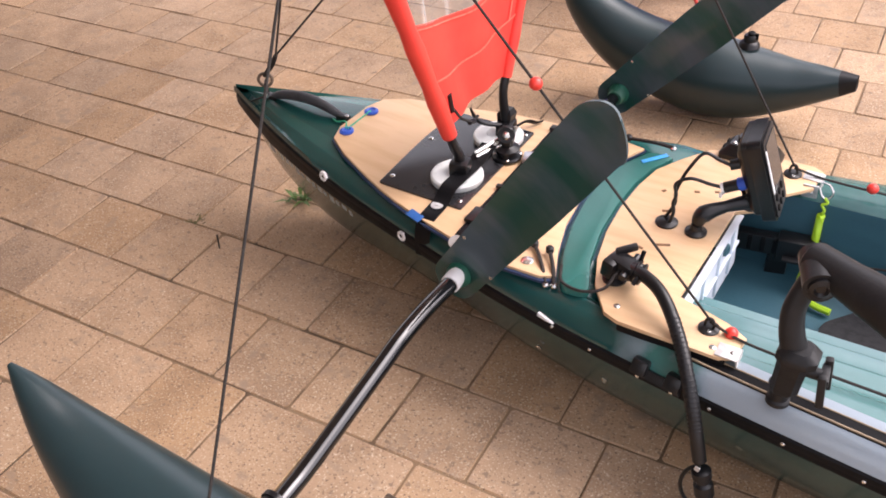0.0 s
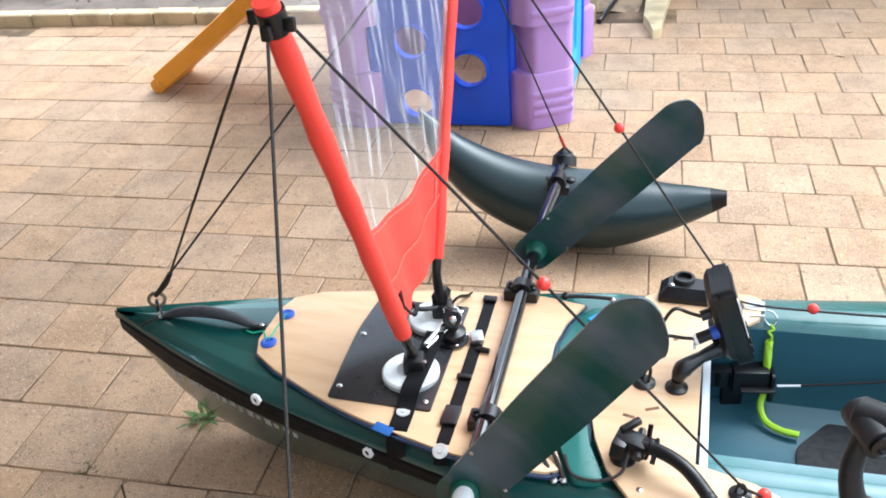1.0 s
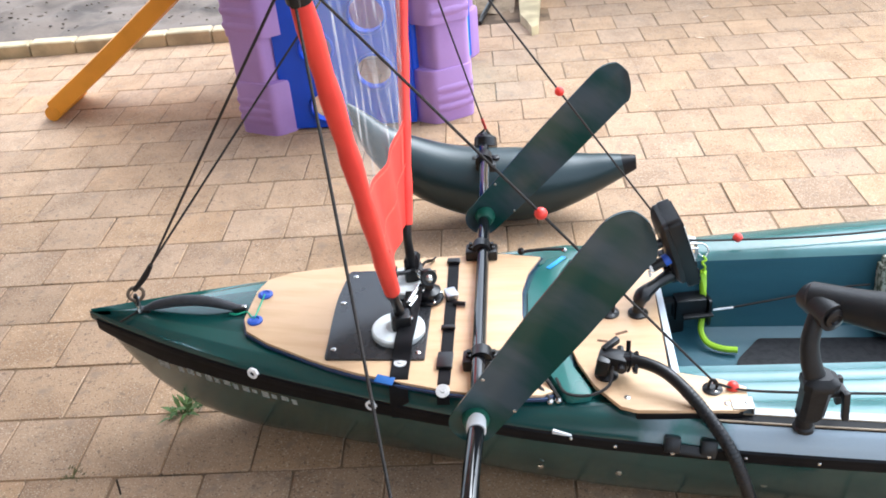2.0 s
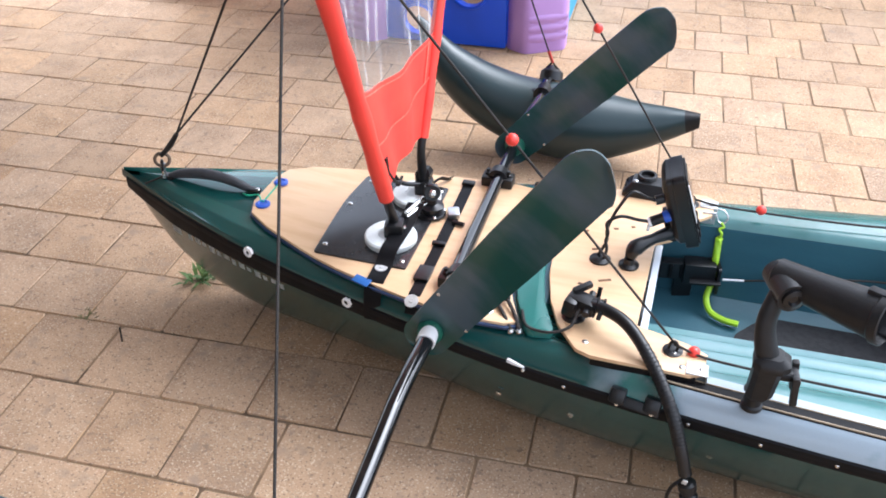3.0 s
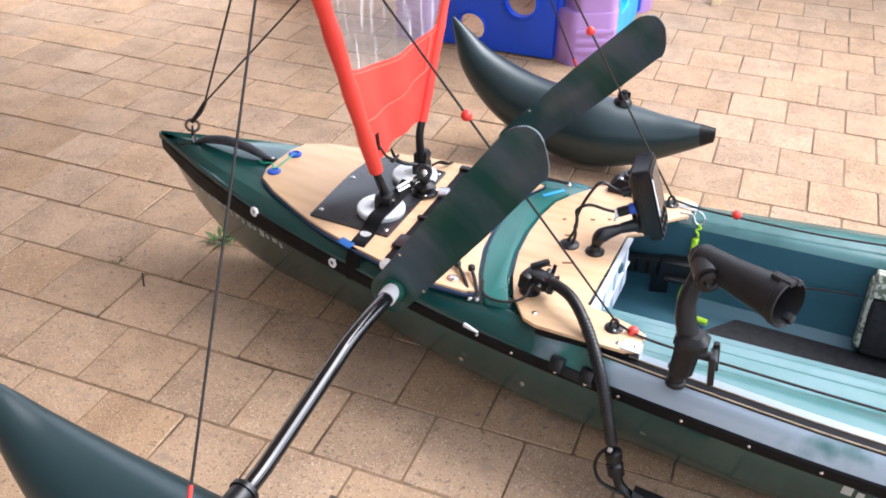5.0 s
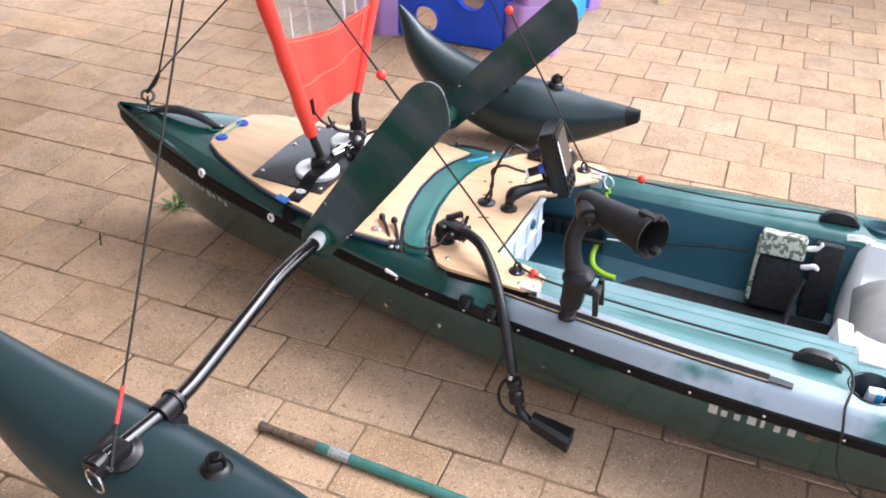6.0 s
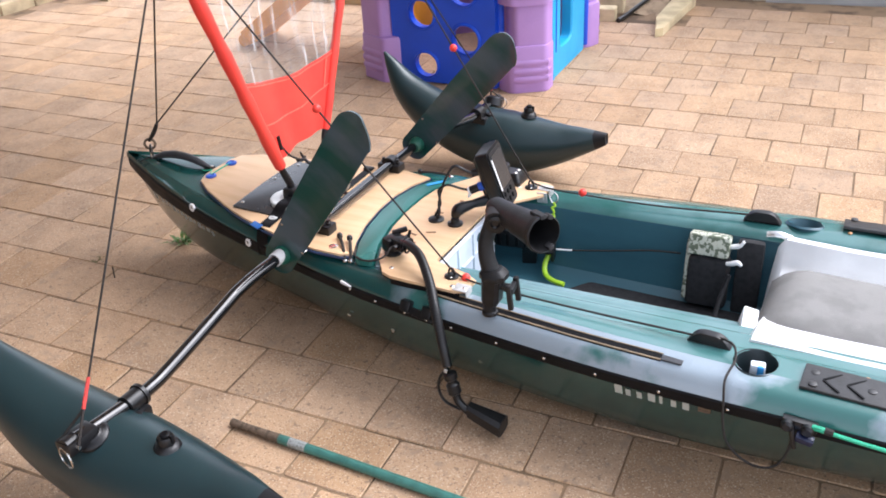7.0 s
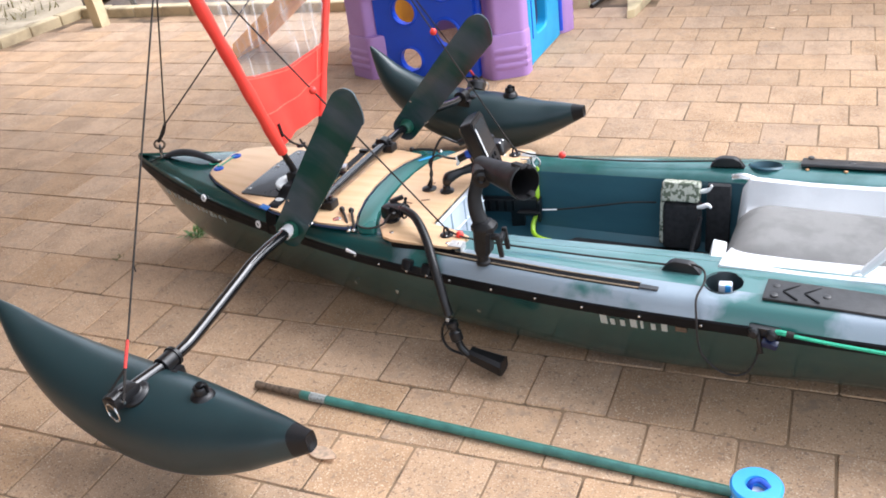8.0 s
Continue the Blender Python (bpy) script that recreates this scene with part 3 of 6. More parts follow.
# cup wells, carry loops and tread pads on both sides
for sgn in (-1, 1):
    z = deck_z(CUP_X) - .004
    tip = -13 if sgn > 0 else 0
    wpart("cup_well", lathe([(CUP_R - .004, -.090), (CUP_R - .001, -.085), (CUP_R, -.004), (CUP_R + .004, .0025), (CUP_R + .009, -.003)], pose(CUP_X, sgn * CUP_Y, z - (.006 if sgn > 0 else 0), tip), 36, lid=False), M_CUP if sgn < 0 else M_INNER, kayak, "dark round cup well")
    b = bmesh.new()
    prism(round_poly([(-.055, 0), (.055, 0), (.030, .034), (-.030, .034)], [.004, .004, .03, .03], 5), -.011, .011, .004, pose(2.220, sgn * .334, deck_z(2.2) - .006, 90, 0, 3 * sgn), b)
    wpart("line_guide", b, M_BLACK, kayak, "black plastic line guide")
    pad = wpart("tread_pad", box((.36, .085, .010), .004, pose(2.618, sgn * .395, deck_z(2.55) + (.001 if sgn < 0 else -.004), 4 if sgn < 0 else -12, 0, sgn * 2)), M_PAD, kayak, "grooved black rubber tread pad")
    for i in range(2 if sgn < 0 else 0):
        for q in (-1, 1):
            wpart("tread_groove", box((.048, .004, .003), 0, pose(2.500 + i * .050, sgn * .395 + q * .017, deck_z(2.55) + .0068, 0, 0, q * 42)), M_RUB, pad)
    for dx, dy in ((-.155, .022), (-.155, -.022), (-.035, 0), (.15, .022)):
        screw((2.618 + dx, sgn * .395 + dy, deck_z(2.55) + (.0065 if sgn < 0 else .0015)), .010, pad, (0, 0, 1), M_PAD)
    for x in (2.46, 2.57):
        screw((x, sgn * .340, deck_z(x) - .004), .006, kayak, (0, 0, 1), M_CORK)
# pale phone-like pouch in the near cup well
cup_bottle = tagged(part("pouch", box((.034, .020, .095), .005, pose(2.340, -.374, deck_z(2.31) - .042, 10, 0, 8)), M_BIN), "small white and blue pouch standing in the cup well", "pouch")
wpart("blue_band", box((.016, .0215, .094), .004, pose(2.346, -.374, deck_z(2.31) - .0420, 10, 0, 8)), M_REELBLUE, cup_bottle, "light blue printed band")
# grab handle and bow fittings
handle = wpart("grab_handle", tube([(.150, -.004, .380), (.19, -.004, .394), (.25, -.004, .404), (.31, -.004, .402), (.36, -.004, .390), (.395, -.004, .377)], [.008, .013, .015, .014, .012, .009], 12), M_GREYFOAM, kayak, "grey rubber-sleeved carrying handle")
for x in (.146, .398):
    wpart("handle_anchor", box((.036, .022, .012), .004, pose(x, -.004, .378)), M_BLACK, handle)
    screw((x + .012, -.004, .384), .006, handle)
wpart("green_tie", tube([(.375, -.02, .374), (.395, -.028, .376), (.42, -.022, .379), (.445, -.054, .384)], .0022, 6), M_GREENROPE, handle, "green tie cord")

# ---- wooden deck boards ----
def sheer(bm):
    """The forward end of the deck rises towards the bow."""
    for x in (.66, .60, .54, .48):
        bmesh.ops.bisect_plane(bm, geom=bm.verts[:] + bm.edges[:] + bm.faces[:], plane_co=(x, 0, 0), plane_no=(1, 0, 0))
    for v in bm.verts:
        v.co.z += .085 * max(0.0, .66 - v.co.x)
    return bm


PZ = .351
near = [(.422, -.050), (.440, -.100), (.50, -.140), (.611, -.190), (.726, -.236), (.82, -.266), (.945, -.300), (1.06, -.318), (1.150, -.316)]
arc = [(1.180, -.300), (1.148, -.225), (1.120, -.13), (1.105, -.02), (1.104, .08), (1.120, .165), (1.152, .238)]
far = [(1.05, .258), (.931, .253), (.785, .240), (.639, .211), (.50, .166), (.440, .124), (.424, .070)]
front_board = thing("front_deck_board", (.8, 0, PZ), "varnished plywood deck board with rounded corners, on the foredeck", "deck board")
wpart("board", sheer(prism(near + arc + far, PZ, PZ + .009, .003)), M_PLY, front_board)
wpart("edge_trim", sheer(prism([(x + (.004 if x > .9 else -.003), y * 1.015 + (.002 if y > 0 else -.002)) for x, y in near + arc + far], PZ - .004, PZ + .002)), M_EDGE, front_board, "navy edge trim under the board")
for x, y in ((.452, -.060), (.450, .052)):
    k = wpart("button", lathe([(.019, 0), (.019, .004), (.012, .007), (.009, .004), (.003, .004)], pose(x, y, PZ + .0268), 20), M_BLUE, front_board, "round blue grommet")
wpart("tie_cord", bar((.450, -.054, PZ + .032), (.450, .048, PZ + .032), .002, 6), M_GREENROPE, front_board, "thin green cord between grommets")
wpart("tape", box((.045, .022, .003), .001, pose(.80, -.262, PZ + .008, 12, 0, -18)), M_BLUETAPE, front_board, "blue tape")
for x, y in ((1.105, -.285), (.47, -.09)):
    if x > 1:
        screw((x, y, PZ + .010), .014, front_board)

rear_board = thing("rear_deck_board", (1.4, 0, PZ), "varnished plywood board with a rear cutout, over the cockpit", "deck board")
rear = [(1.312, -.352), (1.262, -.285), (1.230, -.205), (1.208, -.11), (1.199, -.01), (1.201, .09), (1.212, .165), (1.246, .230), (1.296, .306), (1.375, .342), (1.535, .345), (1.560, .330),
        (1.556, .255), (1.490, .185), (1.468, .115), (1.430, .086), (1.426, -.238), (1.535, -.268), (1.578, -.292), (1.572, -.352), (1.548, -.366), (1.345, -.364)]
wpart("board", prism(rear, PZ, PZ + .009, .003), M_PLY, rear_board)
for x, y, a, l in [(1.30, .02, 20, .022), (1.335, -.10, 24, .024), (1.262, .09, 60, .008), (1.33, .12, 15, .010), (1.29, -.13, -12, .020), (1.315, -.175, 20, .012), (1.37, .14, 20, .008)]:
    wpart("knot", box((l * 1.25, .0075, .0015), .0006, pose(x, y, PZ + .0094, 0, 0, a)), M_PLYEDGE, rear_board, "dark slot in the plywood")
for x, y in ((1.328, -.325), (1.53, -.345), (1.46, .28)):
    screw((x, y, PZ + .009), .007, rear_board)
for y, bx in ((-.345, 1.560), (.300, 1.545)):
    bk = wpart("corner_bracket", box((.044, .036, .003), .001, pose(bx, y, PZ + .0105)), M_ZINC, rear_board, "pale metal corner bracket")
    wpart("bracket_flange", box((.003, .036, .024), .001, pose(bx + .0205, y, PZ + .000)), M_ZINC, bk)
    screw((bx + .008, y, PZ + .012), .005, bk)
# Solid black strip stands in for the shade in the gap below the board.
wpart("edge_seal", box((.215, .012, .020), .004, pose(1.452, -.360, PZ - .008, 0, 0, -1)), M_RUB, rear_board, "black strip for the shaded gap under the board")
# raised green moulding between the two boards
outer = [(1.200, -.322), (1.160, -.23), (1.132, -.13), (1.117, -.02), (1.117, .08), (1.136, .163), (1.172, .236)]
inner = [(1.236, .236), (1.203, .166), (1.192, .092), (1.190, -.01), (1.198, -.112), (1.222, -.22), (1.262, -.312)]
wpart("deck_arch", prism(round_poly(outer + inner, [.02] + [0] * 5 + [.02, .02] + [0] * 5 + [.02]), PZ - .012, PZ + .009, .007), M_ARCH, kayak, "raised dark green deck moulding")
wpart("blue_tape", box((.070, .012, .002), .0005, pose(1.192, .205, PZ + .0108, 0, 0, 52)), M_REELBLUE, kayak, "blue tape on the moulding")

# white drawer-like bin under the cutout
bin_ = thing("storage_bin", (1.42, -.02, .205), "translucent white plastic bin under the plywood board", "storage bin")
def bin_face(name, poly_yz, x, t, parent, material=M_BIN):
    return wpart(name, prism(poly_yz, 0, t, .002, Matrix(((0, 0, 1, x), (1, 0, 0, 0), (0, 1, 0, 0), (0, 0, 0, 1)))), material, parent)


bin_face("front_panel", round_poly([(-.238, .350), (.100, .350), (.128, .186), (-.125, .182)], .010), 1.434, .005, bin_)
wpart("bin_lip", box((.016, .33, .005), .002, pose(1.441, -.070, .3485)), M_BIN, bin_)
for y in (-.13, -.03, .06):
    wpart("bin_rib", box((.008, .007, .138), .002, pose(1.441, y, .272)), M_BIN, bin_)
wpart("bin_rib", box((.008, .27, .006), .002, pose(1.441, -.02, .262)), M_BIN, bin_)
wpart("bin_knob", lathe([(.016, 0), (.014, .006), (.008, .009)], pose(1.439, .015, .305, 0, 90), 16), M_INNER, bin_, "dark oval catch")
wpart("bin_floor", box((.16, .24, .004), .001, pose(1.356, .0, .188)), M_BIN, bin_)
wpart("bin_side", box((.16, .004, .13), .001, pose(1.356, -.165, .275, -32)), M_BIN, bin_)
wpart("bin_side", box((.16, .004, .13), .001, pose(1.356, .118, .278, 10)), M_BIN, bin_)

# ---- sail foot: plate, discs and spars ----
plate = thing("sail_base", (.77, .01, PZ + .009), "dark mounting plate with two white turning discs, on the front board", "sail base")
wpart("plate", prism(round_poly([(.650, -.194), (.884, -.197), (.878, .176), (.648, .176), (.636, .050), (.641, -.060)], [.006, .006, .006, .012, .04, .04]), PZ + .009, PZ + .014, .0015), M_PLATE, plate)
for x, y in ((.665, -.158), (.866, -.172), (.862, .155), (.668, .150), (.655, .03)):
    screw((x, y, PZ + .014), .007, plate, (0, 0, 1), M_STEEL)
for y in (-.095, .105):
    d = wpart("disc", lathe([(.062, 0), (.064, .003), (.064, .014), (.060, .018), (.030, .019), (.026, .016), (.004, .016)], pose(.812, y, PZ + .014), 40), M_DISC, plate, "round white nylon disc")
for dz, x1 in ((.050, .862), (.062, .854)):
    wpart("base_tube", bar((.834, -.040, PZ + dz), (x1, .030, PZ + dz + .004), .0058), M_STEEL, plate, "steel link tube")
wpart("base_tube", bar((.862, .062, PZ + .058), (.822, .128, PZ + .058), .0075), M_STEEL, plate, "steel link tube")
block = wpart("swivel_base", lathe([(.036, 0), (.037, .005), (.034, .009), (.026, .010), (.026, .018), (.031, .020), (.031, .026), (.022, .030), (.015, .034), (.015, .046)], pose(.872, .045, PZ + .014), 24), M_BLACK, plate, "black swivel base")
for i in range(4):
    screw((.872 + .031 * math.cos(.5 + i * 1.571), .045 + .031 * math.sin(.5 + i * 1.571), PZ + .022), .005, block)
wpart("swivel_cheek", box((.030, .010, .042), .004, pose(.872, .033, PZ + .072, 0, 0, 15)), M_BLACK, block)
wpart("swivel_cheek", box((.030, .010, .042), .004, pose(.868, .058, PZ + .072, 0, 0, 15)), M_BLACK, block)
wpart("eye_ring", lathe([(.010, -.004), (.019, -.005), (.022, 0), (.019, .005), (.010, .004)], pose(.878, .030, PZ + .086, 70, 0, 25), 22), M_BLACK, plate, "black eye ring")
wpart("eye_ball", lathe([(.002, -.011), (.008, -.008), (.011, 0), (.008, .008), (.002, .011)], pose(.879, .029, PZ + .085), 14), M_STEEL, plate, "steel ball in the eye")
wpart("far_bracket", loft([[(.826 + dx * w, .120 + k + dy * w * .8, z) for dx, dy in ((-1, -1), (1, -1), (1, 1), (-1, 1))] for z, w, k in ((PZ + .030, .017, -.004), (PZ + .056, .017, 0), (PZ + .084, .020, .006), (PZ + .096, .012, .010))], True), M_BLACK, plate, "black flared spar bracket")
wpart("lever", tube([(.826, .105, PZ + .060), (.804, .078, PZ + .070), (.786, .058, PZ + .084), (.776, .048, PZ + .106), (.772, .042, PZ + .126)], [.005, .006, .006, .0045, .003], 9), M_BLACK, plate, "black locking lever")
wpart("strap_tail", tube([(.840, .150, PZ + .036), (.850, .185, PZ + .034), (.862, .215, PZ + .018), (.870, .235, PZ + .014)], [.009, .009, .008, .006], 8, flat=.4), M_RUB, plate, "black strap tail")
SAIL = [((.814, -.120, .500), (.776, -.402, 1.30)), ((.822, .124, .515), (.843, .425, 1.30))]
FL, FR = Vector((.778, -.391, 1.268)), Vector((.842, .408, 1.255))
for (lo, hi), y in zip(SAIL, (-.090, .118)):
    lo, hi = Vector(lo), Vector(hi)
    d = (lo - hi).normalized()
    wpart("spar_foot", tube([lo + d * -.04, lo + d * .02, (lo.x + .004, y, PZ + .072), (lo.x + .008, y, PZ + .034)], [.011, .011, .013, .014], 12), M_BLACK, plate, "black rubber spar joint")
    fc = wpart("foot_clamp", box((.048, .046, .042), .010, pose(lo.x + .006, y, PZ + .046, 0, 0, 12)), M_BLACK, plate)
    wpart("clamp_bolt", bar((lo.x - .016, y - .004, PZ + .050), (lo.x + .034, y + .004, PZ + .050), .005, 8), M_STEEL, fc)
ht = wpart("halyard_tail", tube([(.812, -.098, .560), (.816, -.070, .520), (.812, -.030, .490), (.802, .005, .468), (.800, .030, .470)], .0038, 8), M_ROPE, plate, "slack black cord at the spar's foot")
wpart("cord_clip", bar((.812, -.101, .552), (.811, -.108, .600), .0070, 8), M_BLACK, ht)
wpart("cord_clip", bar((.808, -.022, .480), (.801, .010, .466), .0065, 8), M_BLACK, ht)
wpart("far_rod", bar((.815, .139, .49), (.822, .19, .62), .0035, 8), M_BLACK, plate)

sail = thing("v_sail", (.81, .02, .5), "red V-shaped sail with a clear window, between two spars", "sail")
for (lo, hi), nm in zip(SAIL, ("near", "far")):
    lo, hi = Vector(lo), Vector(hi)
    n = 16
    pts = [lo.lerp(hi, .022 * (nm == "far") * (1 - i / n) + i / n) for i in range(n + 1)]
    k = 1.0 if nm == "near" else .74           # the far sleeve is the slimmer one
    wpart("spar_sleeve", tube(pts, [.0185 * k] + [k * (.020 + .0018 * math.sin(i * 2.1)) for i in range(n)], 14, 2), M_SAIL, sail, "red cloth sleeve over a spar")


def sail_point(s, z, bow=0.0):
    a = Vector(SAIL[0][0]).lerp(Vector(SAIL[0][1]), (z - .500) / .80)
    b = Vector(SAIL[1][0]).lerp(Vector(SAIL[1][1]), (z - .515) / .785)
    p = a.lerp(b, s)
    w = 4 * s * (1 - s)
    return p + Vector((-.03 * w * (z - .45) + .006 * math.sin(14 * s + 9 * z) * w, 0, 0))


def sail_panel(low, high, ns=18, nz=8):
    return loft([[sail_point(i / ns, low(i / ns) + (high(i / ns) - low(i / ns)) * j / nz) for i in range(ns + 1)] for j in range(nz + 1)])


foot = lambda s: .512 + .025 * s + .012 * 4 * s * (1 - s)
edge = lambda s: .808 - .022 * s - .034 * 4 * s * (1 - s)
seam1 = lambda s: .650 + .03 * s - .02 * 4 * s * (1 - s)
wpart("lower_panel", sail_panel(foot, edge), M_SAIL, sail, "red sailcloth panel")
wpart("seam", loft([[sail_point(i / 18, seam1(i / 18) + dz) + Vector((.0025, -.0025, 0)) for i in range(19)] for dz in (0, .005)]), M_SEAM, sail, "paler stitched seam")
wpart("seam", loft([[sail_point(i / 18, edge(i / 18) - .012 + dz) + Vector((.0025, -.0025, 0)) for i in range(19)] for dz in (0, .004)]), M_SEAM, sail, "paler stitched seam")
wpart("seam", loft([[sail_point(s_, seam1(s_) * (1 - j / 8) + (edge(s_) - .012) * j / 8) + Vector((.0025, -.0025, 0)) for s_ in (.90, .912)] for j in range(9)]), M_SEAM, sail, "paler stitched seam")
wpart("window", sail_panel(lambda s: edge(s) - .004, lambda s: 1.26, 18, 14), M_WINDOW, sail, "clear creased vinyl window")
# black fittings and line blocks on each spar
for P, sgn in ((FL, -1), (FR, 1)):
    c = wpart("spar_collar", tube([P + Vector((0, .006 * -sgn, -.018)), P + Vector((0, .006 * sgn, .018))], .0225, 14, 1, curved=False), M_BLACK, sail, "black line collar")
    for dx, dy, dz in ((-.03, 0, .004), (.028, sgn * .004, -.004), (.002, sgn * .03, -.01)):
        wpart("cleat", box((.016, .012, .022), .004, Matrix.Translation(P + Vector((dx, dy, dz)))), M_BLACK, c)

# ---- cords ----
def cord(pts, r, label, material=None, n=8, group="rigging cords"):
    ob = part("cord", tube(pts, r, 7, n, curved=len(pts) > 2), material or M_ROPE)
    return tagged(ob, label, "cord", group)


RING = Vector((.143, -.014, .434))
KNOT = Vector((.208, -.022, .524))
ring = thing("bow_shackle", RING, "small steel ring and shackle on the bow", "shackle")
wpart("ring", tube([pose(RING.x, RING.y, RING.z, 75, 20, 30) @ Vector((.019 * math.cos(a), .017 * math.sin(a), 0)) for a in [2 * math.pi * i / 12 for i in range(13)]], .0045, 8, 2), M_RUST, ring)
wpart("ring", tube([pose(RING.x - .004, RING.y, RING.z - .018, 80, 0, -50) @ Vector((.012 * math.cos(a), .014 * math.sin(a), 0)) for a in [2 * math.pi * i / 12 for i in range(13)]], .0035, 8, 2), M_BLACK, ring)
wpart("pin", bar(RING + Vector((0, 0, -.012)), RING + Vector((-.004, 0, -.055)), .006, 10), M_STEEL, ring)
wpart("knot", tube([RING + Vector((0, 0, .012)), RING.lerp(KNOT, .6), KNOT], [.006, .008, .006], 8, 3), M_ROPE, ring, "black knotted cord")
cord([RING + Vector((-.004, 0, -.05)), (.10, -.035, .368), (.055, -.034, .343)], .0025, "black cord tied round the bow")
cord([KNOT, FL + Vector((-.03, 0, 0))], .0028, "straight black forestay cord from bow to spar")
cord([KNOT, FR + Vector((-.03, 0, 0))], .0028, "straight black forestay cord from bow to spar")
SHN, SHF = Vector((1.015, -1.165, .388)), Vector((.967, 1.130, .338))
cord([FL + Vector((.002, -.03, -.02)), SHN.lerp(FL, .06)], .0027, "straight black side stay from spar to outrigger")
cord([SHN.lerp(FL, .06), SHN], .0044, "red whipping on the side stay", M_REDROPE)
cord([FR + Vector((.002, .03, -.02)), SHF.lerp(FR, .06)], .0027, "straight black side stay from spar to outrigger")
cord([SHF.lerp(FR, .06), SHF], .0055, "red whipping on the side stay", M_REDROPE)
EN, EF = Vector((1.507, -.300, PZ + .009)), Vector((1.499, .290, PZ + .009))
for E_, P, x2 in ((EN, FL, -.334), (EF, FR, .334)):
    sgn = -1 if E_.y < 0 else 1
    eye = thing("deck_eye", E_, "black deck eye on the plywood board, with the stay led through", "deck eye", "deck eyes")
    wpart("base", lathe([(.021, 0), (.021, .003), (.014, .006), (.008, .007)], Matrix.Translation(E_), 18), M_BLACK, eye)
    wpart("loop", tube([E_ + Vector((-.009, 0, .004)), E_ + Vector((-.007, 0, .020)), E_ + Vector((0, 0, .026)), E_ + Vector((.007, 0, .020)), E_ + Vector((.009, 0, .004))], .0032, 8), M_BLACK, eye)
    for a in (-.013, .013):
        screw(E_ + Vector((.004, a, .005)), .0042, eye)
    cord([P + Vector((.03, 0, -.01)), E_ + Vector((0, 0, .022))], .0027, "straight black back stay from spar to deck eye")
    gd = Vector((2.19, x2, deck_z(2.17) + .012))
    q = [E_ + Vector((0, 0, .018)), Vector((1.60, E_.y * 1.03, .362)), Vector((1.9, (E_.y + x2) / 2, .360)), gd]
    cord(q, .0030, "black control line along the cockpit edge")
    ball = Vector((1.549, -.297, .364)) if sgn < 0 else Vector((1.672, .297, .370))
    tagged(part("stop_ball", lathe([(.003, -.0128), (.0075, -.0105), (.0115, -.006), (.0132, 0), (.0115, .006), (.0075, .0105), (.003, .0128)], Matrix.Translation(ball) @ pose(0, 0, 0, 0, 90, 0), 16), M_REDBALL), "small red plastic ball threaded on a line", "stopper ball", "red stopper balls")
    k = (1.155 if sgn < 0 else 1.208)
    t = (E_.x - k) / (E_.x - P.x - .03)
    c = (E_ + Vector((0, 0, .022))).lerp(P + Vector((.03, 0, -.01)), t)
    tagged(part("stop_ball", lathe([(.003, -.0124), (.007, -.0102), (.0108, -.006), (.0126, 0), (.0108, .006), (.007, .0102), (.003, .0124)], Matrix.Translation(c) @ (P - E_).to_track_quat("Z", "Y").to_matrix().to_4x4(), 16), M_REDBALL), "small red plastic ball threaded on a stay", "stopper ball", "red stopper balls")

# ---- crossbar, arms, blades and floats ----
BAR = thing("outrigger_bar", (1.0, 0, PZ + .009), "glossy black outrigger bar clamped across the foredeck", "outrigger bar")
wpart("bar", tube([(1.016, -.44, .384), (1.010, -.22, .386), (1.000, .24, .384), (.993, .43, .378)], .0165, 20, 6), M_GLOSS, BAR)
wpart("collar", bar((1.0162, -.452, .3838), (1.0150, -.420, .3844), .0205, 20), M_WHITE, BAR, "white collar")
wpart("collar", bar((.9932, .43, .3776), (.9938, .405, .3785), .0195, 20), M_HUB, BAR, "green collar")
for y in (-.215, .245):
    x = 1.0066 - .0207 * (y + .0) / .46
    c = wpart("clamp", box((.085, .045, .030), .006, pose(x, y, PZ + .022)), M_BLACK, BAR, "black plastic pipe clamp")
    wpart("clamp_ring", bar((x, y - .016, .385), (x, y + .016, .385), .0255, 20), M_BLACK, c)
    for dx in (-.028, .028):
        wpart("clamp_bolt", lathe([(.009, 0), (.009, .008), (.005, .010), (.005, .018)], pose(x + dx, y, PZ + .034), 12), M_BLACK, c)
for sgn in (-1, 1):
    if sgn < 0:
        path = [(1.0162, -.446, .3838), (1.013, -.54, .382), (1.011, -.62, .374), (1.010, -.69, .358), (1.007, -.90, .311), (1.008, -.97, .304), (1.010, -1.03, .308), (1.006, -1.225, .327)]
        label = "glossy black bent outrigger arm beside the float"
    else:
        path = [(.9935, .425, .378), (.990, .52, .375), (.985, .61, .364), (.977, .76, .328), (.970, .91, .293), (.964, 1.0, .283), (.952, 1.225, .262)]
        label = "glossy black bent outrigger arm beyond the boat"
    wpart("arm", tube(path, .0175, 18, 6), M_GLOSS, BAR, label)

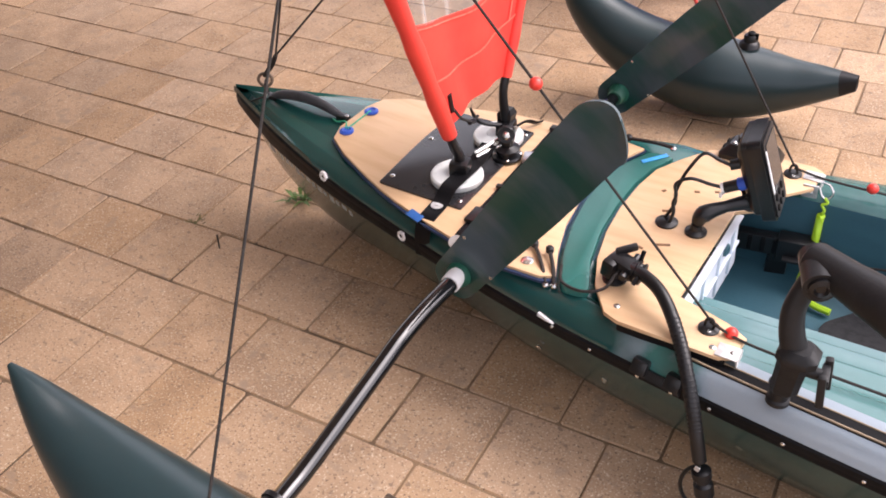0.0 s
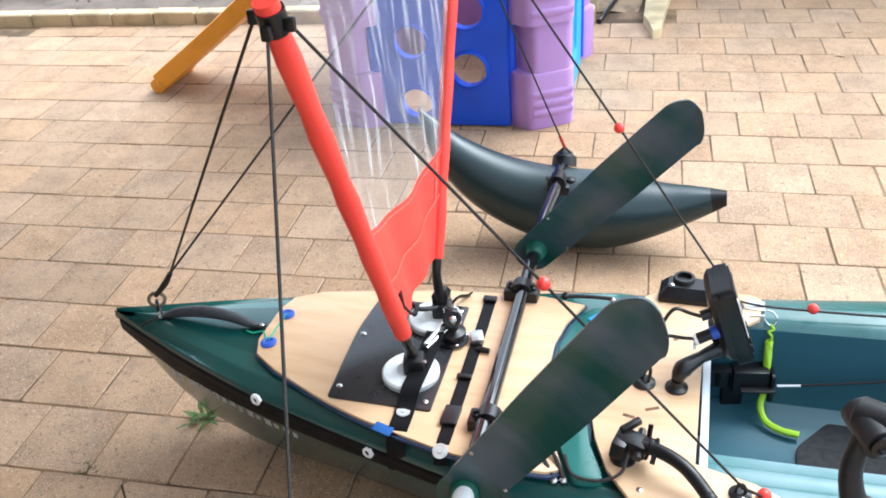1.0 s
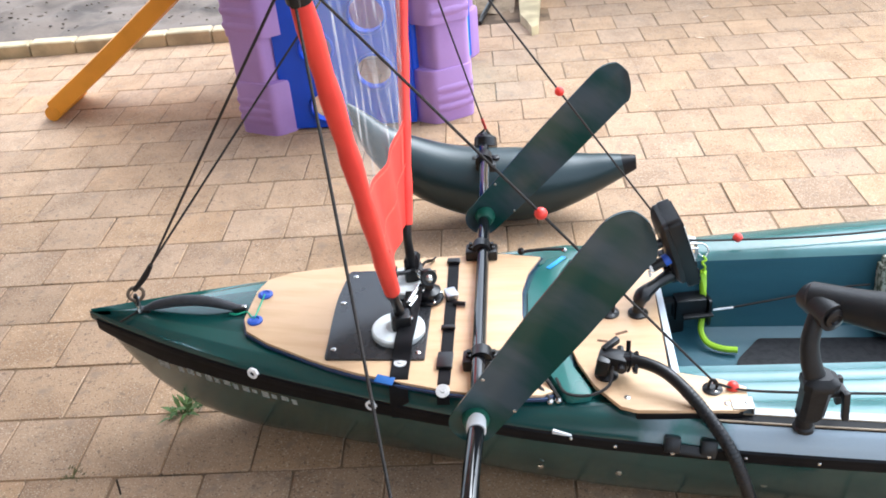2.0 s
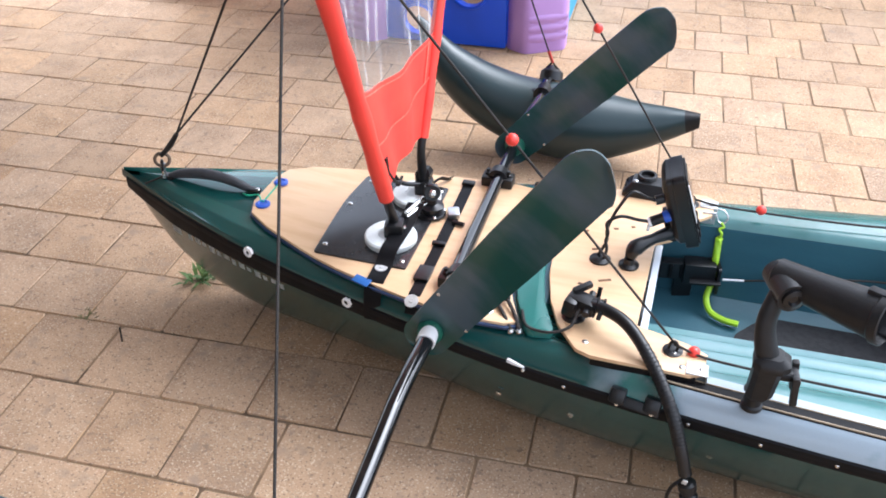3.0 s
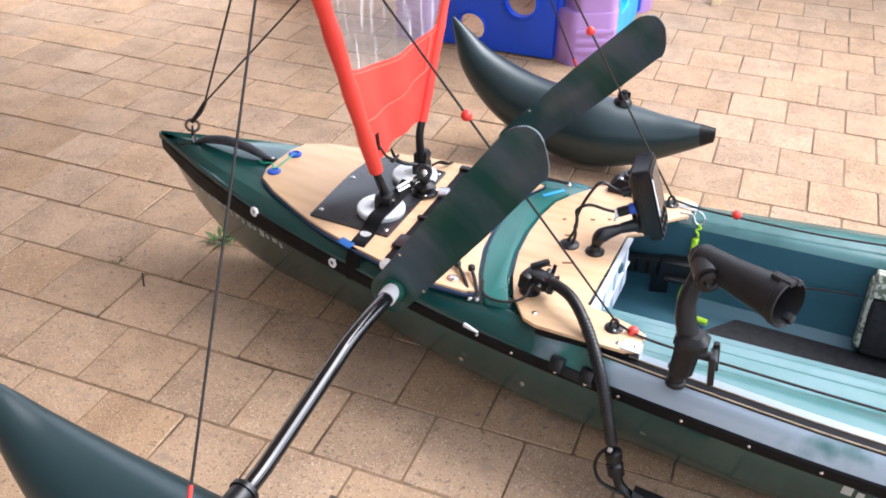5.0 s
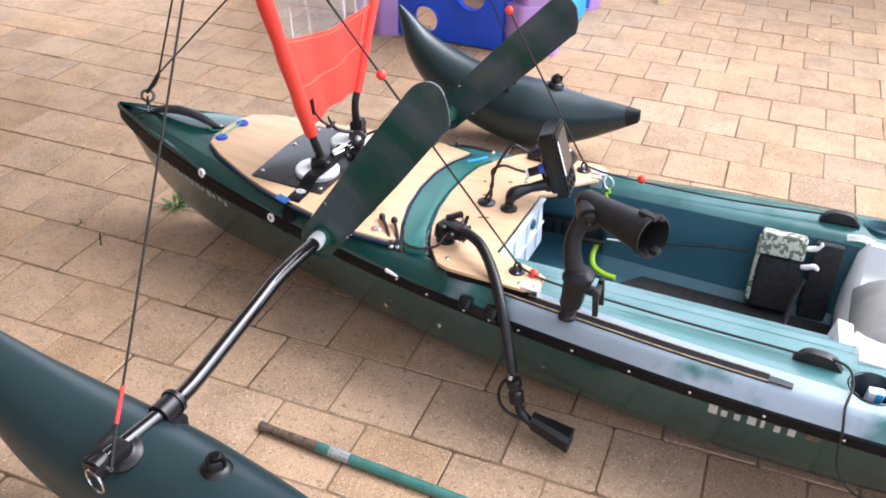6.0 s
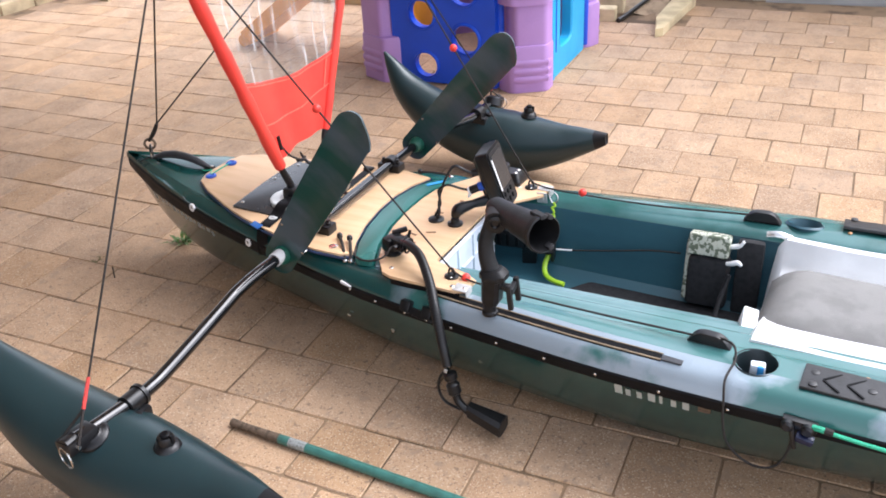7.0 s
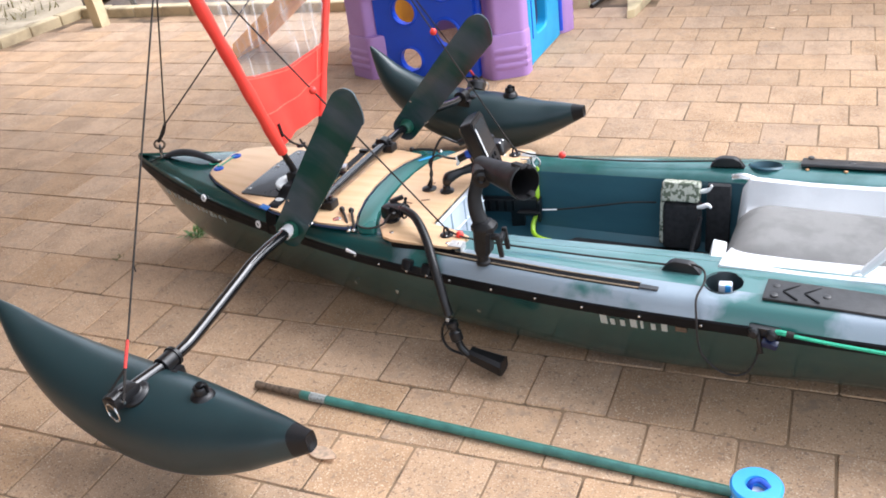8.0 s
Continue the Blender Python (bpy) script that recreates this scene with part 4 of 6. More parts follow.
BLADES = [("near", (1.013, -.405, .378), 55.0, -2.0), ("far", (.997, .434, .381), 47.6, 2.0)]
for nm, at, ang, tw in BLADES:
    m = pose(*at, 90, 0, 0) @ pose(0, 0, 0, 0, 0, ang) @ pose(0, 0, 0, tw, 0, 0)
    bl = thing("leeboard_blade", at, "dark green paddle-shaped blade standing tilted on the bar", "paddle blade", "paddle blades")
    rows = []
    N = 38
    for i in range(N + 1):                    # thin board, slightly dished
        x = -.058 + .046 * (1 - math.cos(math.pi / 2 * i / 8)) if i < 8 else (-.012 + .512 * (i - 8) / (N - 18) if i <= N - 10 else .50 + .067 * math.sin(math.pi / 2 * (i - N + 10) / 10))
        e = max(0.0, 1 - ((-.012 - x) / .046) ** 2) if x < -.012 else 1.0
        w0 = w1 = (.050 + .010 * min(1, max(0, x / .3))) * math.sqrt(e)
        if x > .50:
            q = (x - .50) / .067
            w1 = .060 * (1 - .42 * q ** 3)
            w0 = .060 * (1 - .95 * q ** 2) + .004
        rows.append([(x, -w0 + (w0 + w1) * j / 8, .010 * ((j - 4) / 4) ** 2) for j in range(9)])
    s = [[(x, y, z + .003) for x, y, z in r] + [(x, y, z - .003) for x, y, z in reversed(r)] for r in rows]
    b = loft(s, closed=True)
    bmesh.ops.transform(b, matrix=m, verts=b.verts)
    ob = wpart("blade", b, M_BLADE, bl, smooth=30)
    turn = m.to_3x3().to_4x4()                # its own axes lie along the board
    ob.data.transform(turn.inverted())
    ob.matrix_basis = ob.matrix_basis @ turn
    wpart("hub", lathe([(.024, -.022), (.026, -.010), (.030, 0), (.028, .012), (.021, .030), (.019, .034)], m, 24), M_HUB, bl, "green hub cap")
    for dx, dy in ((.10, .045), (.07, -.05)):
        wpart("rivet", lathe([(.004, -.006), (.004, .012), (.002, .013)], m @ pose(dx, dy, 0), 10), M_STEEL, bl)


def make_float(y0, label, dx=0.0, sag=0.0, lift=0.0, vx=1.175, toe=0.0, slim=0.0, aft=0.0, beak=0.0):
    """A banana-shaped inflated float with a flat-folded stern."""
    fx = [q + dx for q in (.485 - .4 * dx, .52 - .3 * dx, .60, .72, .85, 1.0, 1.15, 1.30, 1.42, 1.50, 1.530)]
    fz = [q + lift - .35 * sag for q in (.445, .405, .318, .242, .196, .170, .168, .190, .220, .240, .247)]
    fr = [.006, .030, .070, .106, .128, .138, .130, .100, .064, .037, .027]
    fx = [q + aft * math.sin(math.pi * (q - fx[0]) / (fx[-1] - fx[0])) for q in fx]      # fullest part further aft
    fx = [q + .75 * beak * max(0.0, (.76 - q) / .30) for q in fx]
    fz = [z + slim * r for z, r in zip(fz, fr)]                       # slimmer below, same back
    fr = [r * (1 - slim) * (1 - 1.8 * beak * max(0.0, min(1.0, (1.17 - x) / .30))) for r, x in zip(fr, fx)]
    fz = [z + beak * max(0.0, (.95 - x) / .42) ** 1.3 for z, x in zip(fz, fx)]   # a thinner bow, lifted higher
    fl = thing("inflatable_float", (1.0, y0, 0), label, "float", "outrigger floats")
    rows = []
    N = 44
    for i in range(N + 1):
        x = fx[0] + (fx[-1] - fx[0]) * i / N
        zc = lambda q: table(q, fx, fz) - .35 * sag * max(0.0, (q - dx - 1.0) / .53) ** 1.3
        z, r = zc(x), max(.004, table(x, fx, fr) * (1 - 2.2 * sag * min(1.0, max(0.0, (x - dx - 1.10) / .25))))
        sl = (zc(x + .01) - zc(x - .01)) / .02
        nrm = math.hypot(1, sl)
        fw = r * (1 - .25 * max(0, (x - dx - 1.42) / .110))
        sq = 1 - .45 * max(0, (x - dx - 1.40) / .130)                 # the folded end is nearly square
        rows.append([(x - sl / nrm * r * math.copysign(abs(math.sin(a)) ** sq, math.sin(a)), y0 + toe * (x - 1.2) + fw * math.copysign(abs(math.cos(a)) ** sq, math.cos(a)), z + r * math.copysign(abs(math.sin(a)) ** sq, math.sin(a)) / nrm) for a in [2 * math.pi * j / 28 for j in range(28)]])
    cut = N - 2
    wpart("body", loft(rows[:cut + 1], closed=True), M_FLOAT, fl, smooth=60)
    c = sum((Vector(p) for p in rows[-1]), Vector()) / 28
    wpart("end_patch", loft([rows[cut], rows[cut + 1], rows[cut + 2], [tuple(c + (Vector(p) - c) * .5 - Vector((.006, 0, 0))) for p in rows[-1]]], closed=True), M_FLOATEND, fl, "dark folded end patch", 24)
    v = wpart("valve", lathe([(.034, -.008), (.030, .004), (.024, .009), (.020, .011), (.020, .026), (.017, .031), (.006, .031)], pose(vx + dx * .5, y0 + .006, lift + .291 - sag * .36), 22), M_BLACK, fl, "black inflation valve")
    wpart("valve_cap", lathe([(.012, 0), (.012, .009), (.008, .012)], pose(vx + .003 + dx * .5, y0 + .006, lift + .320 - sag * .36, 10), 14), M_RUB, v)
    wpart("valve_tab", box((.012, .006, .022), .002, pose(vx + .019 + dx * .5, y0 + .006, lift + .318 - sag * .36)), M_RUB, v)
    return fl


make_float(-1.122, "dark green inflatable outrigger float with a black valve", lift=.014, vx=1.198, toe=-.045, slim=.07)
make_float(1.082, "dark green inflatable outrigger float by the plastic playhouse", -.038, .060, aft=.030, toe=.05, beak=.055)
# saddles that hold the arms on the floats
for y0, c, e in ((-1.116, Vector((1.010, -1.03, .309)), Vector((1.006, -1.215, .326))), (1.090, Vector((.966, 1.0, .283)), Vector((.953, 1.215, .262)))):
    sgn = -1 if y0 < 0 else 1
    sd_ = thing("arm_saddle", (c.x, c.y, .25), "black saddle clamp and pin joining arm to float", "clamp", "arm saddles")
    wpart("saddle_ring", tube([c - Vector((0, .024 * sgn, 0)), c + Vector((0, .024 * sgn, 0))], .0255, 20, 1, curved=False), M_BLACK, sd_)
    wpart("saddle_lip", tube([c - Vector((0, .030 * sgn, 0)), c - Vector((0, .020 * sgn, 0))], .0295, 20, 1, curved=False), M_BLACK, sd_)
    for dx in (-.036, .036):
        wpart("saddle_wing", lathe([(.016, 0), (.016, .010), (.008, .014)], pose(c.x + dx, c.y + sgn * .03, c.z - .018, 0, 0, 0), 14), M_BLACK, sd_)
    wpart("saddle_foot", box((.070, .060, .045), .008, pose(c.x + .004, c.y + sgn * .01, c.z - .036)), M_BLACK, sd_)
    by = e.y - sgn * .050
    tilt_ = math.degrees(math.asin((by - y0) / .138))
    wpart("boss", lathe([(.042, -.03), (.040, .0), (.035, .006), (.028, .008), (.024, .012)], pose(e.x + .010, by, .170 + (.014 if sgn < 0 else 0) + math.sqrt(.138 ** 2 - (by - y0) ** 2) - .002, -tilt_, 0, 0), 28), M_BLACK, sd_, "round black boss on the float")
    wpart("fork", box((.050, .085, .034), .008, pose(e.x, e.y - sgn * .02, e.z - .004, 0, 0, -4)), M_BLACK, sd_)
    wpart("end_cap", tube([e - Vector((0, .012 * sgn, 0)), e + Vector((0, .018 * sgn, 0))], .0205, 18, 1, curved=False), M_BLACK, sd_)
    wpart("pin", bar(e + Vector((-.032, sgn * .004, 0)), e + Vector((.034, sgn * .004, 0)), .0045, 10), M_STEEL, sd_, "steel pin")
    wpart("split_ring", tube([e + Vector((.026 * math.cos(a) + .006, sgn * (.026 + .006 * math.cos(a)), -.022 + .025 * math.sin(a))) for a in [2 * math.pi * i / 14 for i in range(15)]], .0022, 6, 2), M_STEEL, sd_, "thin steel ring")
    top = SHN if sgn < 0 else SHF
    for dx in (-.03, .03):
        wpart("bridle", bar(top, e + Vector((dx, sgn * .004, 0)), .0035, 7), M_ROPE, sd_, "black cord bridle")

# ---- straps on the foredeck ----
def strap(pts, w, label, across=Vector((1, 0, 0))):
    s = []
    for p in smooth_path(pts, 4):
        a = across * (w / 2)
        s.append([tuple(p - a), tuple(p + a), tuple(p + a + Vector((0, 0, -.0025))), tuple(p - a + Vector((0, 0, -.0025)))])
    st = thing("webbing_strap", pts[0], label, "strap", "webbing straps")
    wpart("webbing", loft(s, closed=True), M_RUB, st)
    return st


s1 = strap([(.842, .010, .412), (.838, -.050, .396), (.836, -.12, .3935), (.834, -.164, .391), (.832, -.190, .374), (.832, -.215, .3665), (.832, -.262, .361), (.832, -.283, .330), (.832, -.288, .272)], .042, "black webbing strap from disc to gunwale with a washer")
wpart("washer", lathe([(.015, 0), (.015, .0025), (.006, .003), (.005, .005)], pose(.830, -.212, .3655), 20), M_ZINC, s1, "large steel washer")
s2 = strap([(.921, .235, .362), (.926, .12, .363), (.929, .0, .363), (.932, -.12, .363), (.934, -.24, .363), (.934, -.288, .358), (.934, -.310, .330)], .028, "black webbing strap with a side-release buckle")
wpart("washer", lathe([(.016, 0), (.016, .0025), (.006, .003), (.005, .005)], pose(.934, -.300, .358, 25), 20), M_ZINC, s2, "large steel washer")
wpart("buckle", box((.036, .055, .010), .003, pose(.932, -.205, .367)), M_BLACK, s2, "black side-release buckle")
wpart("slider", box((.034, .012, .009), .002, pose(.930, -.08, .367)), M_BLACK, s2)
wpart("cam_buckle", box((.030, .040, .016), .005, pose(.927, .055, .371, 0, 0, 20)), M_ALU, s2, "metal cam buckle")
wpart("buckle_stub", bar((.935, .02, .368), (.965, .015, .368), .006, 8), M_BLACK, s2)
wpart("loop", box((.034, .020, .010), .003, pose(.922, .215, .366)), M_BLACK, s2)

# bungee loops at the near edge of the arch, and on the far side
for pts, lab in (([(1.098, -.238, .370), (1.135, -.280, .366), (1.166, -.318, .348)], "black bungee hook"), ([(1.138, -.245, .374), (1.164, -.282, .366), (1.184, -.316, .350)], "black bungee hook"),
                 ([(1.10, .262, .362), (1.16, .262, .368), (1.215, .268, .364)], "black bungee hook on the far edge")):
    bg = thing("bungee_hook", pts[0], lab + " by the green moulding", "bungee", "bungee hooks")
    wpart("cord", tube(pts, .0045, 8), M_ROPE, bg)
    wpart("knob", lathe([(.004, -.008), (.009, -.004), (.009, .006), (.005, .010)], Matrix.Translation(pts[0]), 12), M_BLACK, bg)
    wpart("anchor", lathe([(.008, 0), (.008, .004), (.005, .008)], Matrix.Translation(pts[-1]) @ pose(0, 0, -.006), 12), M_STEEL, bg)
cord([(1.180, -.275, .372), (1.200, -.312, .362), (1.25, -.322, .364), (1.29, -.305, .375), (1.300, -.275, .392), (1.306, -.250, .396)], .0034, "thin black cable from deck edge to gooseneck mount", group="cables")

# ---- gooseneck arm with its scoop ----
goose = thing("gooseneck_arm", (1.32, -.235, PZ + .009), "flexible black gooseneck arm clamped to the plywood board", "gooseneck arm")
wpart("mount", lathe([(.026, 0), (.026, .004), (.016, .010), (.016, .026)], pose(1.290, -.250, PZ + .009), 18), M_BLACK, goose)
hd = wpart("ratchet_head", box((.066, .040, .036), .009, pose(1.306, -.245, .398, 0, 0, -20)), M_BLACK, goose, "black ratchet clamp")
wpart("ratchet_lever", box((.046, .014, .014), .004, pose(1.300, -.220, .420, 0, -10, 40)), M_BLACK, hd)
wpart("ratchet_knob", lathe([(.014, -.012), (.016, -.004), (.016, .010), (.012, .014)], pose(1.338, -.252, .404, 0, 80, -20), 14), M_BLACK, hd)
wpart("ratchet_bolt", bar((1.318, -.285, .398), (1.322, -.210, .402), .008, 10), M_BLACK, hd)
for dx, tl in ((.030, (.002, .012, .022)), (.044, (-.004, -.018, -.010))):
    c_ = Vector((1.306 + dx, -.250 - dx * .18, .401))
    tie = wpart("cable_tie", tube([c_ + Vector((.004 * math.sin(a), .021 * math.cos(a), .021 * math.sin(a))) for a in [2 * math.pi * i / 12 for i in range(13)]], .0032, 6, 2), M_RUB, hd, "black cable tie")
    e_ = c_ + Vector((0, math.copysign(.019, tl[1]), .010))
    wpart("tie_tail", tube([e_, e_ + Vector(tl) * .5, e_ + Vector(tl)], .0050, 6, 3), M_RUB, tie)
wpart("head_block", box((.030, .052, .044), .008, pose(1.284, -.246, .392, 0, 8, -14)), M_BLACK, hd)
GP = [(1.322, -.254, .402), (1.360, -.272, .412), (1.412, -.305, .406), (1.470, -.362, .370), (1.522, -.428, .316), (1.553, -.458, .248), (1.572, -.473, .192)]
path = smooth_path(GP, 10)
b = tube(GP, .0135, 12, 10)
wpart("neck", b, M_BLACK, goose, "smooth black sleeve")
b = bmesh.new()
for i, p in enumerate(path[26:50]):
    q = path[27 + i]
    lathe([(.0134, 0), (.0142, .0015), (.0142, .003), (.0134, .0045)], Matrix.Translation(p) @ (q - p).to_track_quat("Z", "Y").to_matrix().to_4x4(), 12, b)
wpart("neck_ribs", b, M_MATTE, goose, "ribbed flexible section")
wpart("union", lathe([(.013, 0), (.019, .004), (.019, .030), (.014, .036), (.014, .044), (.019, .048), (.019, .064), (.012, .068)], Matrix.Translation((1.594, -.478, .108)) @ (Vector((1.571, -.472, .198)) - Vector((1.594, -.478, .108))).to_track_quat("Z", "Y").to_matrix().to_4x4(), 16), M_BLACK, goose, "black screw union")
wpart("tape", box((.010, .003, .012), .001, pose(1.573, -.4865, .184, 0, 12, 0)), M_ZINC, goose, "scrap of pale tape")
wpart("lower_tube", tube([(1.594, -.478, .113), (1.606, -.481, .085), (1.632, -.484, .066), (1.652, -.484, .060)], .0115, 12), M_BLACK, goose)
b = bmesh.new()
for k, (q, wall) in enumerate(((1.0, 0), (.86, 1))):
    loft([[(1.638 + .100 * t + (.001 if wall else 0), -.484 + y * q * (.017 + .013 * t), .072 - .024 * t + z * q * (.021 + .002 * t)) for y, z in ((-1, -.7), (-1, .6), (-.55, 1), (.55, 1), (1, .6), (1, -.7), (.55, -1), (-.55, -1))] for t in ((0, .12, .5, 1) if not wall else (.55, 1))], True, caps=not wall, bm=b)
wpart("scoop", b, M_BLACK, goose, "black transducer head", 25)
wpart("cable_loop", tube([(1.574, -.472, .183), (1.551, -.478, .153), (1.546, -.482, .113), (1.566, -.487, .080), (1.614, -.489, .068)], .0042, 8), M_BLACK, goose, "black cable loop")
wpart("label_line", box((.060, .003, .001), 0, pose(1.690, -.488, .0735, 0, 14, -3)), M_BADGE, goose, "thin pale line")

# ---- fish finder on its swivel arm ----
ff = thing("fish_finder", (1.43, .03, PZ + .009), "black fish finder with a small screen, on a swivel arm", "fish finder")
wpart("arm_base", lathe([(.024, 0), (.024, .005), (.014, .010), (.012, .022)], pose(1.380, -.026, PZ + .009), 18), M_BLACK, ff)
wpart("arm", tube([(1.380, -.026, .385), (1.390, -.018, .408), (1.425, .012, .420), (1.468, .045, .428)], [.013, .020, .013, .018], 12), M_BLACK, ff, "black swivel arm")
wpart("arm_knuckle", bar((1.468, .030, .428), (1.470, .070, .430), .019, 14), M_BLACK, ff)
FM = look((1.477, .074, .492), (1.477 + .93, .074 + .12, .492 + .32))
b = prism(round_poly([(-.056, -.098), (.056, -.098), (.060, .098), (-.060, .098)], .016, 5), -.018, .012, .006, FM)
wpart("case", b, M_BLACK, ff, "black plastic case")
wpart("bezel", prism(round_poly([(-.050, -.092), (.050, -.092), (.054, .092), (-.054, .092)], .012, 5), -.0225, -.0175, .001, FM), M_MATTE, ff)
wpart("screen", prism(round_poly([(-.042, -.030), (.042, -.030), (.042, .080), (-.042, .080)], .006), -.0245, -.0222, 0, FM), M_SCREEN, ff, "dark glossy screen")
wpart("bezel_bar", prism([(.044, -.030), (.050, -.030), (.050, .070), (.044, .070)], -.0246, -.0223, 0, FM), M_WHITE, ff, "plain white bar on the bezel")
for i in range(3):
    for j in range(2):
        wpart("button", lathe([(.008, 0), (.008, .003), (.006, .004)], FM @ pose(-.018 + .026 * i, -.048 - .024 * j, -.0225, 180), 12), M_RUB, ff)
sh = [(.056, .092, .010), (.056, .092, .022), (.050, .082, .031), (.042, .070, .035)]
wpart("rear_shell", loft([[tuple(FM @ Vector((x, y + .004, z))) for x, y in round_poly([(-w, -h * .92), (w, -h * .92), (w, h), (-w, h)], .014, 5)] for w, h, z in sh], closed=True), M_BLACK, ff, "deep rear shell", 30)
wpart("rear_boss", box((.05, .06, .022), .006, FM @ pose(0, -.045, .040)), M_BLACK, ff)
# a straight plug with a blue ring below, an angled plug above
p0, p1 = FM @ Vector((.040, -.002, .030)), FM @ Vector((.044, -.008, .076))
pl = wpart("plug", bar(p0, p1, .0125, 14), M_BLACK, ff, "black cable plug")
wpart("plug_ring", bar(p0.lerp(p1, .02), p0.lerp(p1, .34), .0145, 16), M_BLUE, pl, "blue ring of the plug")
wpart("plug_collar", bar(p0.lerp(p1, .98), p0.lerp(p1, 1.12), .0125, 14), M_WHITE, pl, "white collar of the plug")
for k in (-1, 1):
    wpart("collar_ear", box((.007, .005, .012), .002, Matrix.Translation(p0.lerp(p1, 1.10) + Vector((0, .006 * k, -.014)))), M_WHITE, pl)
u0, u1 = FM @ Vector((.030, .040, .030)), FM @ Vector((.034, .040, .056))
wpart("plug", bar(u0, u1, .0115, 14), M_BLACK, ff, "black cable plug")
wpart("cable_gland", lathe([(.025, 0), (.025, .004), (.017, .008), (.008, .010)], pose(1.312, -.022, PZ + .009), 20), M_BLACK, ff, "round black cable gland")
tw_ = [(1.323, .000, .455), (1.318, -.006, .430), (1.321, -.010, .410), (1.316, -.016, .392)]     # the two leads twist round each other
wpart("cable", tube([u1, u1 + Vector((-.022, -.004, .008)), (1.362, .020, .532), (1.338, .008, .495)] + [Vector(p) + Vector((0, .004, 0)) for p in tw_] + [(1.304, -.016, .366)], .0040, 8), M_BLACK, ff, "black cable")
wpart("cable", tube([p1, p1 + Vector((-.03, -.004, .002)), (1.346, .002, .474)] + [Vector((2 * 1.320 - p[0], p[1] - .004, p[2])) for p in tw_] + [(1.320, -.028, .366)], .0040, 8), M_BLACK, ff, "black cable")
# rod-holder base plate beside it
rb = thing("mount_base", (1.392, .317, PZ + .009), "black plastic mounting block with a round socket, on plywood", "mount base")
RBM = pose(1.392, .317, PZ + .009, 0, 0, -3)
lo_, up_ = round_poly([(-.070, -.040), (.070, -.036), (.070, .036), (-.070, .040)], .010), round_poly([(-.052, -.026), (.058, -.024), (.058, .024), (-.052, .026)], .010)
b = loft([[tuple(RBM @ Vector((x * k, y * k, z))) for x, y in p] for p, k, z in ((lo_, 1, 0), (lo_, 1, .012), (up_, 1, .034), (up_, .95, .037))], closed=True)
wpart("body", b, M_BLACK, rb, smooth=30)
wpart("socket", lathe([(.028, -.012), (.026, .010), (.024, .013), (.018, .013), (.016, .002), (.004, .002)], RBM @ pose(-.014, .012, .034), 22), M_BLACK, rb)
for dx, dy in ((-.040, -.014), (.046, -.012), (.046, .012)):
    screw(RBM @ Vector((dx, dy, .037)), .006, rb)
for dy in (-.014, .014):
    wpart("slot", box((.004, .014, .010), .001, RBM @ pose(-.062, dy, .020, 0, -40, 0)), M_RUB, rb)


def rpart(name, bm, material, parent, label=""):
    """A part of the holder, set over the gear track; the upright is a little drawn out."""
    for v in bm.verts:
        v.co += Vector((.010, -.034, .024 * min(1.0, max(0.0, (v.co.z - .46) / .12))))
    return wpart(name, bm, material, parent, label)


rod = thing("rod_holder", (1.672, -.40, .34), "matte black plastic rod holder tube on a swivel arm", "rod holder")
rpart("foot", lathe([(.021, 0), (.021, .008), (.017, .012), (.017, .040), (.022, .044)], pose(1.659, -.366, deck_z(1.66) - .006), 20), M_MATTE, rod)
rpart("lower_knuckle", loft([[(x + dx * hx, -.366 + dy * hy, z) for dx, dy in ((-1, -.6), (-.6, -1), (.6, -1), (1, -.6), (1, .6), (.6, 1), (-.6, 1), (-1, .6))] for x, z, hx, hy in ((1.663, .374, .018, .018), (1.666, .388, .024, .024), (1.670, .452, .026, .026), (1.674, .458, .034, .029), (1.674, .470, .034, .029), (1.672, .480, .022, .021))], True), M_MATTE, rod, "ribbed lower clamp")
rpart("wing_bolt", bar((1.675, -.366, .436), (1.722, -.360, .432), .011, 12), M_MATTE, rod)
wn_ = rpart("wing_nut", box((.014, .050, .020), .005, pose(1.722, -.360, .434, 0, 0, 8)), M_MATTE, rod, "black wing nut")
for dy in (-.024, .024):
    rpart("wing", box((.014, .014, .070), .004, pose(1.724, -.360 + dy, .418, 0, -6, 8)), M_MATTE, wn_)
rpart("upright", tube([(1.670, -.366, .462), (1.655, -.362, .495), (1.648, -.354, .53), (1.654, -.342, .562), (1.666, -.330, .590)], [.023, .022, .0205, .0195, .021], 14, flat=.8), M_MATTE, rod, "curved upright arm")
rpart("pivot", bar((1.680, -.362, .590), (1.652, -.290, .594), .028, 18), M_MATTE, rod, "pivot knuckle")
rpart("pivot_cap", lathe([(.020, 0), (.020, .006), (.012, .009), (.008, .004)], look((1.680, -.362, .590), (1.652, -.290, .594)), 16), M_BLACK, rod)
RM = Matrix.Translation((1.672, -.314, .597)) @ Vector((.143, -.090, .016)).to_track_quat("Z", "Y").to_matrix().to_4x4()
R0, R1 = .031, .043
prof = [(.006, -.030), (.022, -.030), (R0, -.022), (R0 + .002, .050), (R1, .166), (R1 + .004, .170), (R1 + .004, .184), (R1 + .001, .186), (R1 - .003, .166), (R0 - .003, .06), (R0 - .006, .02), (.004, .018)]
b = lathe(prof, RM, 28)
rpart("tube", b, M_MATTE, rod, "open black rod tube")
for a in (-28, 205):
    rpart("rim_notch", box((.016, .012, .020), .003, RM @ pose(0, 0, 0, 0, 0, a) @ pose(0, R1, .178)), M_CARPET, rod, "notch in the tube's rim")
